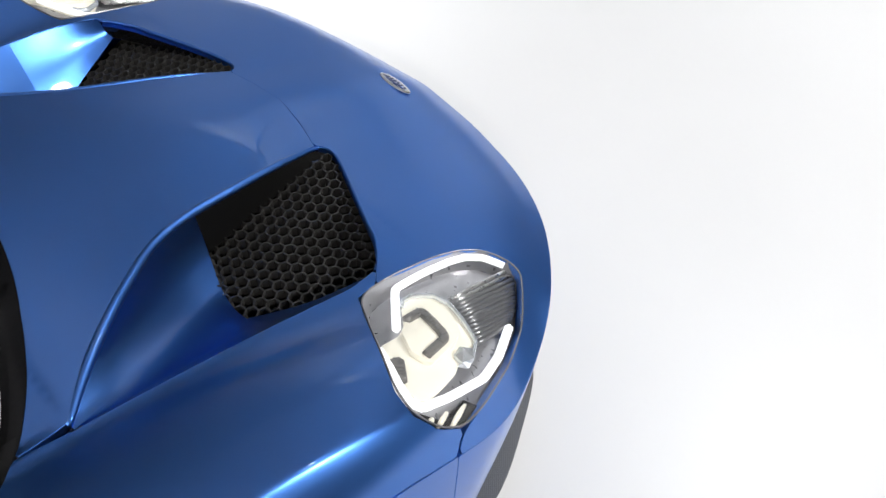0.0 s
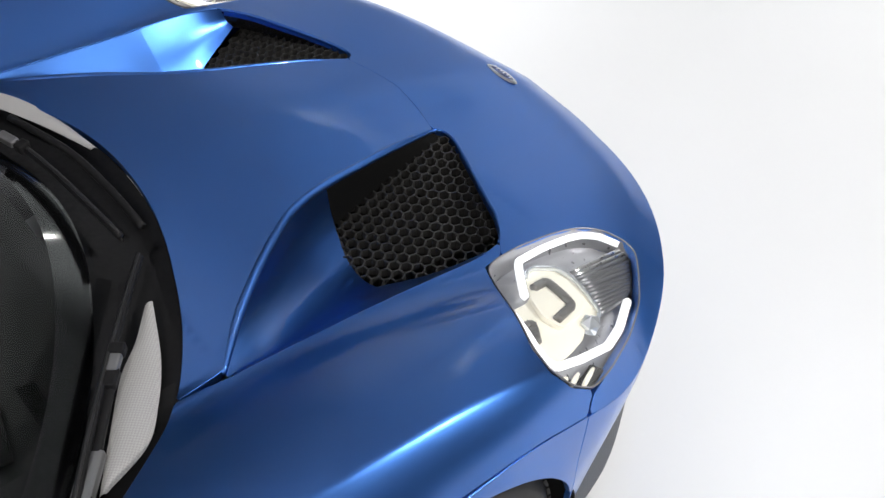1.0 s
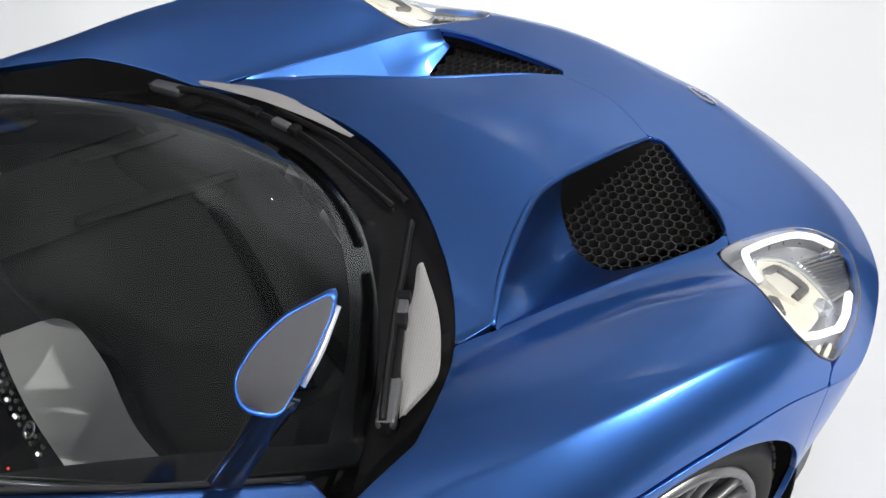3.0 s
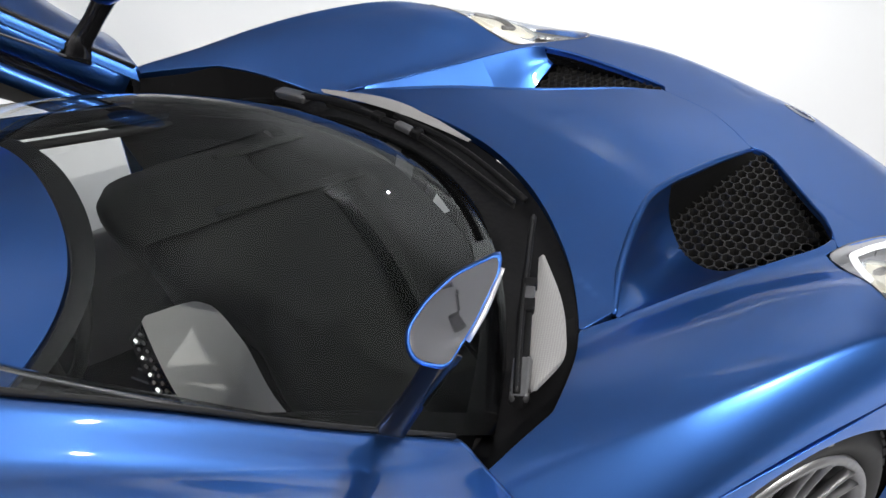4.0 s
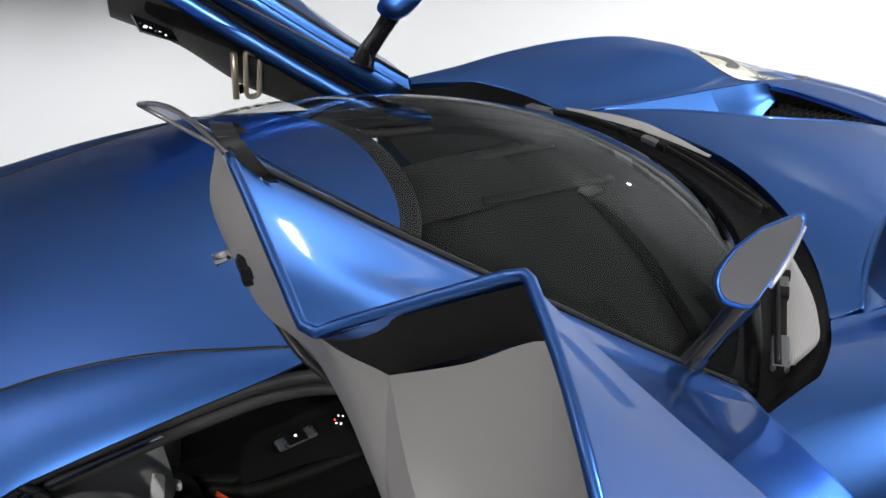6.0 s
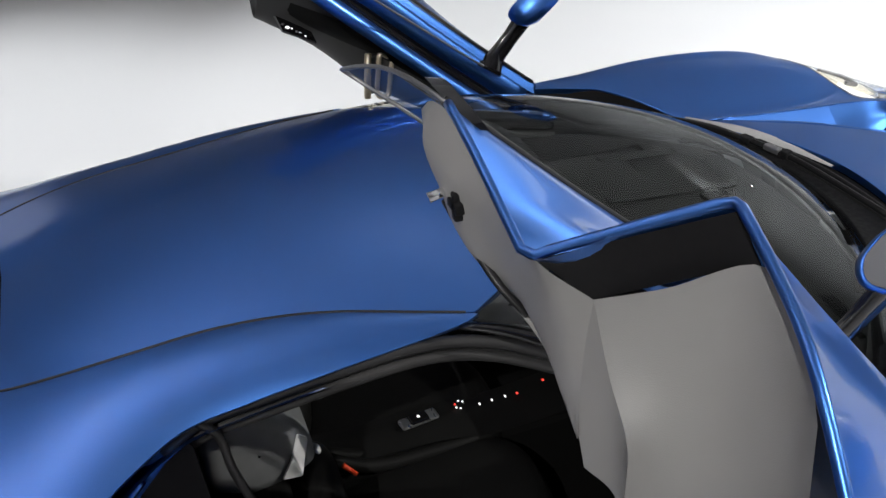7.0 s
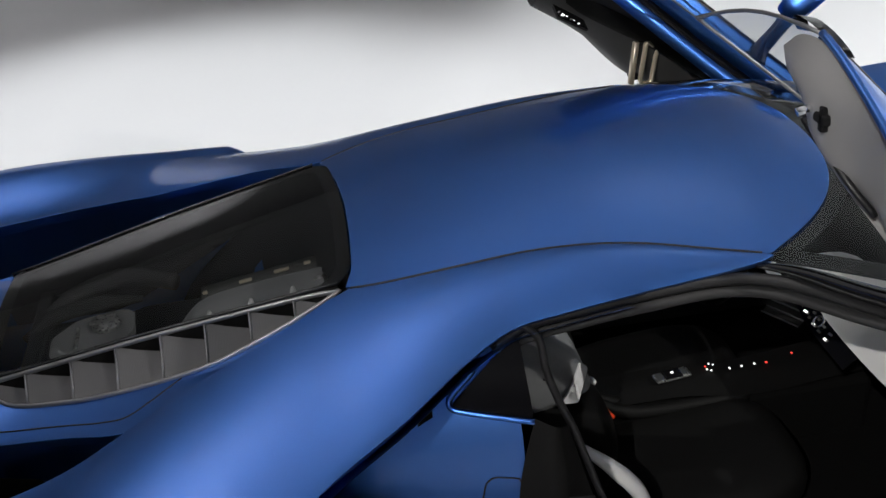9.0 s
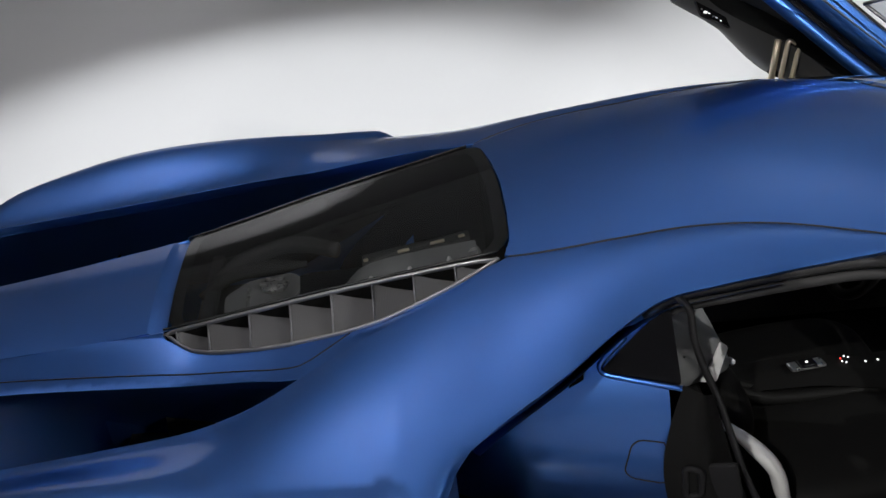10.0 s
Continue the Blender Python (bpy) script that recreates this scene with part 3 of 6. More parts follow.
for s in (-1, 1):
    top_in = on_front(curve3(RIDGE, 40), -0.010)
    e0 = (-0.015, 0.545, 0.765)
    n_in = 24
    in_rear = curve3([e0, (0.07, 0.475, 0.745), (0.20, 0.36, 0.685), (0.32, 0.275, 0.632), M1], n_in)
    in_front = curve3([M1, (0.55, 0.208, 0.620), M2], 40 - n_in + 1)[1:]
    floor_in = np.vstack([in_rear, in_front])
    out_rear = curve3([e0, (0.08, 0.528, 0.738), (0.20, 0.475, 0.665), (0.30, 0.43, 0.612), M4], n_in)
    out_front = curve3([M4, (0.48, 0.478, 0.615), M3], 40 - n_in + 1)[1:]
    floor_out = np.vstack([out_rear, out_front])
    cr = curve3(CREASE[::-1], 60)
    top_out = on_front(np.stack([np.interp(floor_out[:, 0], cr[:, 0], cr[:, k]) for k in (0, 1)], -1), -0.003)
    ti = np.stack([np.interp(floor_in[:, 0] - 0.02 * (floor_in[:, 0] > 0.1), curve3(RIDGE, 60)[:, 0], curve3(RIDGE, 60)[:, k]) for k in (0, 1)], -1)
    top_in = on_front(ti, -0.012)
    scoop = []
    for i in range(n_in):
        c = np.array([top_in[i], floor_in[i], floor_out[i], top_out[i]])
        for _ in range(3):  # the section's corners are rounded off
            c = np.vstack([c[:1], *[[p * 0.72 + q * 0.28, p * 0.28 + q * 0.72] for p, q in zip(c[:-1], c[1:])], c[-1:]])
        scoop.append(c)
    patch("vent_scoop", side(scoop, s), PAINT, car, "blue scooped ramp of the bonnet vent", flip=s < 0)
    # the vent's inner shade is put into this wall's near-black colour
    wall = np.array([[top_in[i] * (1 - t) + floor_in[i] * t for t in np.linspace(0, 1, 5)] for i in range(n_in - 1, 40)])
    patch("vent_wall", side(wall, s), SHADE_BLACK, car, "inner wall of the bonnet vent, shade put into its black", flip=s > 0)
    outer = np.array([curve3([a, a * 0.5 + b * 0.5 + (0, 0.006, -0.010), b], 8) for a, b in zip(floor_out[n_in - 1:], top_out[n_in - 1:])])
    patch("vent_outer_wall", side(outer, s), PAINT, car, "blue outer wall of the bonnet vent", flip=s < 0)
    sweep("vent_lip", side(on_front(curve3(np.vstack([RIDGE[:-1] + (0.0, 0.001), [(0.728, 0.179), (0.744, 0.181)]]), 60), -0.007), s), disc(0.0095, 10), PAINT, car, "rolled blue edge of the bonnet vent", taper=[0.7, 1.1, 1.1, 1, 1, 1, 0.9, 0.35])
    # near-black box under the grille stands for the shade in the vent
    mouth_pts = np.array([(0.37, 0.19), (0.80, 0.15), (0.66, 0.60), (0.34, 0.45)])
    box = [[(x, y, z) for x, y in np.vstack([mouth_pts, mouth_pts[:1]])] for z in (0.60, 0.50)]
    patch("vent_cavity_wall", side(box, s), SHADE_BLACK, car, smooth=False)
    plate("vent_cavity", side([(x, y, 0.50) for x, y in mouth_pts], s), 0.01, SHADE_BLACK, car, bevel=0)
    front_lip = on_front(curve3(VENT_FRONT, 24), -0.004)
    patch("vent_front_wall", side(np.array([front_lip, front_lip - (0, 0, 0.05)]), s), GLOSS_BLACK, car, flip=s < 0)
    sweep("vent_lip", side(on_front(curve3(VENT_FRONT, 40), -0.0055), s), disc(0.006, 10), PAINT, car, "rolled blue edge of the bonnet vent", taper=[0.4, 1, 1, 1, 1, 0.5])
    # honeycomb: hexagonal cells as one moulded grille laid in the slanted mouth
    mouth = rounded(np.array([M1, M2, M3, M4])[:, :2] + [(-0.012, -0.012), (0.040, -0.020), (0.035, 0.020), (-0.012, 0.010)], 0.03, 6)
    A3 = np.linalg.solve(np.c_[np.array([M1, M2, M4])[:, :2], np.ones(3)], np.array([M1, M2, M4])[:, 2])

    def mesh_z(p):
        return A3[0] * p[:, 0] + A3[1] * p[:, 1] + A3[2]

    ux, uy = np.array((0.80, -0.60)), np.array((0.60, 0.80))
    pitch, verts, faces = 0.0255, [], []
    for i in range(-30, 50):
        for j in range(-30, 50):
            c = np.array((0.5, 0.33)) + ux * pitch * 0.87 * i + uy * pitch * (j + 0.5 * (i % 2))
            if not inside(c[None], mouth)[0] or mesh_z(c[None])[0] > front(c[None])[0, 2] - 0.016:
                continue
            k = len(verts)
            for r, dz in ((0.577, 0.004), (0.51, 0.004), (0.46, -0.002), (0.43, -0.018)):
                for a in range(6):
                    w = math.radians(60 * a)
                    q = c + (ux * math.cos(w) + uy * math.sin(w)) * pitch * r
                    verts.append((q[0], q[1] * s, float(mesh_z(q[None])[0]) + dz))
            for r in range(3):
                for a in range(6):
                    f = (k + r * 6 + a, k + r * 6 + (a + 1) % 6, k + r * 6 + 6 + (a + 1) % 6, k + r * 6 + 6 + a)
                    faces.append(f if s > 0 else f[::-1])
    rim = np.array([np.array(M1) + (-0.004, -0.010, -0.008), (np.array(M1) + M4) / 2 + (-0.004, 0, -0.008), np.array(M4) + (-0.002, 0.006, -0.008)])
    sweep("grille_frame", side(curve3(rim, 12), s), bar(0.026, 0.014, 0.3), GRILLE, car, "black frame along the grille edge")
    mesh_object("honeycomb_grille", verts, faces, GRILLE, car, "black plastic honeycomb grille in the bonnet vent", False)

# ---- badge on the nose ----
bm = bmesh.new()
bmesh.ops.create_uvsphere(bm, u_segments=32, v_segments=10, radius=1.0)
bmesh.ops.scale(bm, vec=(0.024, 0.058, 0.006), verts=bm.verts)
nb = front(np.array([(1.095, -0.03)]))[0]
bmesh.ops.transform(bm, matrix=pose(*nb, 0, 20, 0), verts=bm.verts)
badge = part("badge", bm, CHROME, car, "small oval chrome badge on the nose", True)
bm = bmesh.new()
bmesh.ops.create_uvsphere(bm, u_segments=32, v_segments=10, radius=1.0)
bmesh.ops.scale(bm, vec=(0.019, 0.050, 0.0068), verts=bm.verts)
bmesh.ops.transform(bm, matrix=pose(nb[0], nb[1], nb[2] + 0.0005, 0, 20, 0), verts=bm.verts)
part("badge_field", bm, material("badge_blue", (0.02, 0.04, 0.15), 0.2, 0.3, 1.0), badge, "dark blue enamel field", True)
for k in range(6):
    block("badge_mark", (0.012, 0.005, 0.002), (nb[0] + 0.003 * (k % 2), nb[1] - 0.032 + 0.0125 * k, nb[2] + 0.0068), CHROME, badge, bevel=0.0005, turn=(0, 20, 18))

# ---- headlights: recessed housing, light strips, lamp module, ribs, clear cover ----
def lamp_floor(p, dz):
    return front(np.array(p, float)[:, :2]) + (0, 0, dz)


def strip(points, s, width, dz, name, mat, parent, label=""):
    q = lamp_floor(resample(rounded_path(points), 0.006), dz)
    sweep(name, side(q, s), bar(width, 0.016, 0.4), mat, parent, label)


def rounded_path(points):
    p = np.array(points, float)
    out = [p[0]]
    for a, b, c in zip(p[:-2], p[1:-1], p[2:]):
        out += [b + (a - b) * 0.12, b + (a + c - 2 * b) * 0.03, b + (c - b) * 0.12]
    return np.array(out + [p[-1]])


for s in (-1, 1):
    loop = rounded(LAMP, 0.03, 4)
    lamp_loop = side(loop, s)
    centre = loop.mean(0)
    unit = new("headlight")
    unit.parent = car
    unit["label"] = "large headlight with white light strips under a clear cover"
    inner = centre + (loop - centre) * 0.93
    deep = lamp_floor(inner, -0.045)
    rim = lamp_floor(loop, -0.002)
    wall = np.array([rim, rim * 0.5 + deep * 0.5, deep])
    wall = np.concatenate([wall, wall[:, :1]], 1)
    patch("housing_wall", side(wall, s), HOUSING, unit, flip=s < 0)
    panel("housing_floor", [side(inner, s)], lambda p: front(p) - (0, 0, 0.045), 0.03, HOUSING, unit, 0.004)
    ring = lamp_floor(loop, 0.0)
    sweep("lamp_seal", side(ring, s), bar(0.0035, 0.004, 0.4), GREY_METAL, unit, closed=True)
    strip([(0.498, 0.718), (0.585, 0.616), (0.655, 0.611), (0.735, 0.611), (0.775, 0.617), (0.806, 0.635), (0.830, 0.670)], s, 0.016, -0.016, "light_strip", LED, unit, "white glowing light strip")
    strip([(0.708, 0.798), (0.63, 0.843), (0.56, 0.872), (0.464, 0.886), (0.398, 0.890), (0.384, 0.872), (0.392, 0.840), (0.425, 0.755)], s, 0.017, -0.016, "light_strip", LED, unit, "white glowing light strip")
    # lamp module: a pale stepped body with two dark ribbed lenses and a clear bulb
    outline = [(0.560, 0.664), (0.574, 0.652), (0.594, 0.650), (0.630, 0.674), (0.637, 0.708), (0.614, 0.787), (0.606, 0.808), (0.572, 0.833)]
    body = rounded([*outline, (0.548, 0.826), (0.512, 0.850), (0.461, 0.868), (0.423, 0.878), (0.402, 0.872), (0.405, 0.845), (0.418, 0.80), (0.440, 0.742), (0.488, 0.735), (0.52, 0.715)], 0.004, 3)
    module = panel("lamp_module", [side(body, s)], lambda p: front(p) - (0, 0, 0.022), 0.016, CREAM, unit, 0.03, "pale cream lamp module")
    sweep("module_rim", side(lamp_floor(resample(outline, 0.006), -0.018), s), bar(0.007, 0.014, 0.3), BULB, module, "clear faceted rim of the lamp module")
    step = rounded([(0.495, 0.735), (0.565, 0.688), (0.604, 0.690), (0.612, 0.725), (0.590, 0.785), (0.545, 0.808), (0.478, 0.828), (0.468, 0.79)], 0.006, 3)
    panel("lamp_step", [side(step, s)], lambda p: front(p) - (0, 0, 0.010), 0.014, CREAM, module, 0.014)
    for path in ([(0.525, 0.714), (0.566, 0.708), (0.548, 0.790), (0.483, 0.811)], [(0.416, 0.796), (0.434, 0.797), (0.405, 0.836)]):
        xy = resample(rounded_path(path), 0.004)
        sweep("lamp_lens", side(lamp_floor(xy, -0.006 if len(path) > 3 else -0.016), s), bar(0.017, 0.012, 0.3), LENS, module, "grey ribbed lens")
        for j in range(3, len(xy) - 3, 2):
            c, d2 = lamp_floor(xy[j:j + 1], 0.0 if len(path) > 3 else -0.0095)[0], xy[j + 1] - xy[j - 1]
            block("lens_rib", (0.0015, 0.014, 0.0015), (c[0], c[1] * s, c[2]), GREY_METAL, module, bevel=0, turn=(0, 0, math.degrees(math.atan2(d2[1] * s, d2[0]))))
    rib_a, rib_b = resample([(0.654, 0.692), (0.640, 0.743), (0.612, 0.806)], 0.001), resample([(0.836, 0.676), (0.822, 0.706), (0.790, 0.738), (0.751, 0.769), (0.722, 0.782)], 0.001)
    for k in range(13):
        a, b = rib_a[(len(rib_a) - 1) * k // 12], rib_b[(len(rib_b) - 1) * k // 12]
        q = lamp_floor(np.array([a * (1 - u) + b * u for u in np.linspace(0, 1, 6)]), -0.028)
        sweep("rib", side(q, s), disc(0.0052, 8), GREY_METAL if k > 1 else ALUMINIUM, unit, "rounded grey metal rib")
    bed = np.vstack([rib_a[::8], rib_b[::-8]])
    panel("rib_bed", [side(bed, s)], lambda p: front(p) - (0, 0, 0.030), 0.03, BLACK, unit, 0.004)
    for k, (a, b) in enumerate((((0.392, 0.914), (0.402, 0.909)), ((0.401, 0.922), (0.436, 0.907)), ((0.425, 0.927), (0.482, 0.903)))):
        a, b = np.array(a), np.array(b)
        q = lamp_floor(np.array([a * (1 - u) + b * u for u in np.linspace(0, 1, 4)]), -0.012)
        sweep("fin", side(q, s), bar(0.011, 0.008, 0.3), CREAM, unit, "pale fin under the light strip", taper=[0.5, 1.0, 0.5])
    q = lamp_floor(curve3([(0.385, 0.902), (0.41, 0.914), (0.45, 0.914), (0.50, 0.897)], 12), -0.026)
    sweep("fin_bed", side(q, s), bar(0.026, 0.006, 0.3), BLACK, unit)
    bm = bmesh.new()
    bmesh.ops.create_icosphere(bm, subdivisions=1, radius=0.021)
    at = lamp_floor(np.array([(0.552, 0.832)]), -0.014)[0]
    bmesh.ops.translate(bm, vec=(at[0], at[1] * s, at[2]), verts=bm.verts)
    part("bulb_cap", bm, BULB, unit, "faceted clear bulb")
    lens = panel("lens_cover", [lamp_loop * 1.0], lambda p: front(p) + (0, 0, 0.001), 0.02, CLEAR, unit, 0.003, "clear headlight cover")
    lens.visible_shadow = False

# ---- cowl and windscreen ----
def glass_x(y):
    return -0.055 - 0.75 * y ** 2


def roof_front_x(y):
    return -0.855 - 0.45 * y ** 2 - 3.2 * y ** 4


r_centre = spline([-0.8, -0.95, -1.1, -1.3, -1.6, -1.95, -2.2], [1.085, 1.120, 1.140, 1.146, 1.120, 1.034, 0.96])
# where roof and quarter meet: the seam, then the inner edge of the buttress
q_in_y = pchip([-1.0, -1.115, -1.241, -1.338, -1.444, -1.555, -1.673, -1.789, -1.89, -1.93, -2.058, -2.182, -2.255, -2.35, -2.465, -2.6, -2.913, -3.6],
               [0.50, 0.476, 0.438, 0.405, 0.378, 0.362, 0.358, 0.347, 0.326, 0.330, 0.40, 0.445, 0.478, 0.52, 0.575, 0.603, 0.61, 0.62])
q_in = spline([-1.0, -1.115, -1.338, -1.555, -1.789, -1.93, -2.058, -2.182, -2.35, -2.465, -2.6, -2.9, -3.6],
              [1.052, 1.059, 1.079, 1.074, 1.047, 1.018, 0.987, 0.956, 0.905, 0.875, 0.856, 0.826, 0.77])


def r_crown(x):
    xc = np.clip(x, -1.9, -1.115)
    return (r_centre(xc) - q_in(xc)) / q_in_y(xc) ** 2


def roof(p):
    y = np.abs(p[:, 1])
    return np.stack([p[:, 0], p[:, 1], r_centre(p[:, 0]) - r_crown(p[:, 0]) * y ** 2], -1)


vs = np.linspace(-1, 1, 41)
screen = []
for v in vs:
    yb, yt = 0.66 * v, 0.485 * v
    base = np.array((glass_x(yb), yb, 0.805 - 0.02 * v * v))
    top = roof(np.array([(roof_front_x(yt) + 0.006, yt)]))[0] + (0, 0, -0.002)
    col = []
    for u in np.linspace(0, 1, 25):
        q = base * (1 - u) + top * u
        q[2] += 0.075 * math.sin(math.pi * u) * (1 - 0.35 * v * v)
        q[0] += 0.04 * math.sin(math.pi * u) * (1 - v * v)
        q[1] += v * 0.035 * math.sin(math.pi * u)
        col.append(q)
    screen.append(col)
screen = np.array(screen)
patch("windscreen", screen, WINDSCREEN, car, "large curved dark-tinted windscreen", flip=True)
# black printed border round the glass, just under it
for nm, rows in (("screen_border_top", np.concatenate([screen[:, -2:], screen[:, -1:] + (-0.03, 0, -0.006)], 1)), ("screen_border_base", screen[:, :3]), ("screen_border_side", screen[:2]), ("screen_border_side", screen[-2:])):
    patch(nm, rows - (0, 0, 0.004), GLOSS_BLACK, car, flip=True)

ys = np.linspace(-0.72, 0.72, 61)
cowl = np.array([[(cowl_x(y) * (1 - t) + glass_x(y) * t - 0.0, y * (1 - 0.06 * t), 0.782 - 0.016 * math.sin(math.pi * t) - 0.008 * (1 - t)) for t in np.linspace(0, 1, 7)] for y in ys])
patch("cowl", cowl, BLACK, car, "black cowl between bonnet and windscreen")
INSERTS = (([(-0.030, -0.335), (-0.087, -0.463), (-0.136, -0.539), (-0.183, -0.592), (-0.270, -0.626)], [(-0.045, -0.335), (-0.10, -0.40), (-0.146, -0.441), (-0.212, -0.528), (-0.282, -0.626)]),
           ([(-0.113, 0.590), (-0.012, 0.434), (0.040, 0.282), (0.070, 0.114)], [(-0.125, 0.575), (-0.045, 0.40), (0.015, 0.25), (0.058, 0.118)]))
for outer, inner in INSERTS:
    a, b = curve3(outer, 30), curve3(inner, 30)
    rows = np.array([[(*(a[i] * (1 - t) + b[i] * t), 0.789 + 0.004 * math.sin(math.pi * t)) for t in np.linspace(0, 1, 5)] for i in range(30)])
    patch("cowl_insert", rows, INSERT, car, "grey woven insert in the cowl", flip=outer[0][1] > 0)
# black trim that closes the corner between cowl, pillar and wing
for s in (-1, 1):
    corner = [[(x, y, 0.772 - 0.05 * max(0.0, y - 0.66)) for y in (0.50, 0.62, 0.72, 0.80, 0.88)] for x in np.linspace(-0.08, -0.60, 10)]
    patch("cowl_corner", side(corner, s), BLACK, car, flip=s > 0)

    yw = np.linspace(0.55, 0.74, 14)
    foot = np.vstack([np.stack([cowl_x(yw), yw], -1), [(-0.40, 0.765), (-0.47, 0.782), (-0.535, 0.795)]])
    top = front(foot) - (0, 0, 0.006)
    patch("wing_inner_wall", side([[p, (p[0], p[1] - 0.004, 0.66)] for p in top], s), BLACK, car, flip=s < 0)


def wiper(pivot, elbow, hold, blade):
    w = new("wiper")
    w.parent = car
    w["label"] = "black windscreen wiper with a jointed arm"
    sweep("wiper_arm", curve3([pivot, elbow, hold], 20), bar(0.020, 0.012, 0.3), BLACK, w, taper=[1.3, 1.0, 0.7])
    b = curve3(blade, 24)
    sweep("wiper_blade", b, bar(0.013, 0.014, 0.3), BLACK, w)
    sweep("blade_spine", b + (0, 0, 0.008), bar(0.006, 0.004, 0.3), SEAL, w)
    sweep("blade_rubber", b - (0, 0, 0.010), bar(0.005, 0.010, 0.2), RUBBER, w)
    d = np.array(hold) - np.array(elbow)
    turn = math.degrees(math.atan2(d[1], d[0]))
    for k, size in ((0.55, (0.035, 0.024, 0.018)), (0.85, (0.05, 0.020, 0.016)), (1.0, (0.022, 0.026, 0.020))):
        block("wiper_joint", size, tuple(np.array(elbow) * (1 - k) + np.array(hold) * k + (0, 0, 0.004)), GREY_METAL if k == 0.85 else BLACK, w, bevel=0.004, turn=(0, 0, turn))
    d = np.array(elbow) - np.array(pivot)
    block("arm_cover", (0.10, 0.034, 0.022), tuple(np.array(pivot) * 0.75 + np.array(elbow) * 0.25), GREY_METAL, w, bevel=0.007, turn=(0, 0, math.degrees(math.atan2(d[1], d[0]))))
    bm = bmesh.new()
    bmesh.ops.create_cone(bm, cap_ends=True, segments=20, radius1=0.02, radius2=0.016, depth=0.024)
    bmesh.ops.translate(bm, vec=pivot, verts=bm.verts)
    part("wiper_pivot", bm, BLACK, w)


wiper((-0.215, 0.615, 0.800), (-0.139, 0.453, 0.818), (-0.055, 0.16, 0.830), [(-0.150, 0.47, 0.812), (-0.066, 0.218, 0.826), (-0.042, 0.098, 0.828), (-0.012, -0.194, 0.828)])
wiper((-0.305, -0.625, 0.800), (-0.215, -0.52, 0.812), (-0.137, -0.43, 0.826), [(-0.008, -0.264, 0.830), (-0.10, -0.372, 0.830), (-0.160, -0.44, 0.828), (-0.261, -0.562, 0.820), (-0.315, -0.63, 0.812)])
sweep("cowl_rib", curve3([(-0.03, 0.33, 0.792), (0.02, 0.13, 0.796), (0.035, -0.02, 0.796), (0.040, -0.16, 0.794)], 20), bar(0.016, 0.012, 0.4), BLACK, car, "raised rib on the cowl")

# ---- roof, pillars ----
SEAM = curve3([(-1.115, 0.476), (-1.241, 0.438), (-1.338, 0.405), (-1.444, 0.378), (-1.555, 0.362), (-1.673, 0.358), (-1.789, 0.347), (-1.88, 0.327), (-1.916, 0.312)], 50)
yf = np.linspace(0.465, -0.465, 50)
roof_loop = np.vstack([np.stack([roof_front_x(yf), yf], -1), side(SEAM, -1), [(-1.897, -0.265), (-1.886, -0.15), (-1.880, 0), (-1.886, 0.15), (-1.897, 0.265)], SEAM[::-1]])
panel("roof_panel", [roof_loop], roof, 0.016, PAINT, car, 0.014, "smooth metallic blue roof panel")

# rear quarter: from the roof seam out over the buttress to the rear wing
q_out_y = pchip([-1.0, -1.2, -1.4, -1.6, -1.713, -1.833, -1.947, -2.04, -2.2, -2.4, -3.6], [0.53, 0.50, 0.506, 0.515, 0.563, 0.643, 0.71, 0.775, 0.82, 0.825, 0.80])
q_out = spline([-1.0, -1.2, -1.4, -1.6, -1.713, -1.833, -1.947, -2.04, -2.2, -2.37, -2.55, -2.73, -2.92, -3.11, -3.31, -3.6],
              [1.034, 1.049, 1.042, 1.012, 0.985, 0.945, 0.908, 0.887, 0.876, 0.886, 0.905, 0.913, 0.905, 0.88, 0.845, 0.82])
Q_OUT = np.vstack([curve3([(-1.118, 0.486), (-1.15, 0.494), (-1.2, 0.500), (-1.4, 0.512), (-1.52, 0.516), (-1.62, 0.525), (-1.713, 0.568), (-1.833, 0.648), (-1.947, 0.716), (-2.02, 0.765)], 50),
                   curve3([(-2.05, 0.80), (-2.09, 0.87), (-2.18, 0.94), (-2.36, 0.99), (-2.75, 1.0), (-3.1, 0.985), (-3.38, 0.91), (-3.52, 0.80)], 50)])
q_round = pchip([-1.0, -1.9, -2.05, -2.2, -2.4, -2.7, -3.6], [0.03, 0.03, 0.035, 0.085, 0.15, 0.19, 0.2])
q_drop = pchip([-1.0, -1.9, -1.98, -2.08, -2.2, -2.4, -2.7, -3.6], [0.001, 0.001, 0.002, 0.02, 0.08, 0.165, 0.21, 0.22])


def eased(f, w=0.09):
    """The same line with its small waves ironed out."""
    return lambda x: 0.3 * f(x) + 0.2 * (f(x - w / 2) + f(x + w / 2)) + 0.15 * (f(x - w) + f(x + w))


qi_y, qo_y, qi_z, qo_z = eased(q_in_y, 0.05), eased(q_out_y, 0.12), eased(q_in, 0.08), eased(q_out, 0.12)


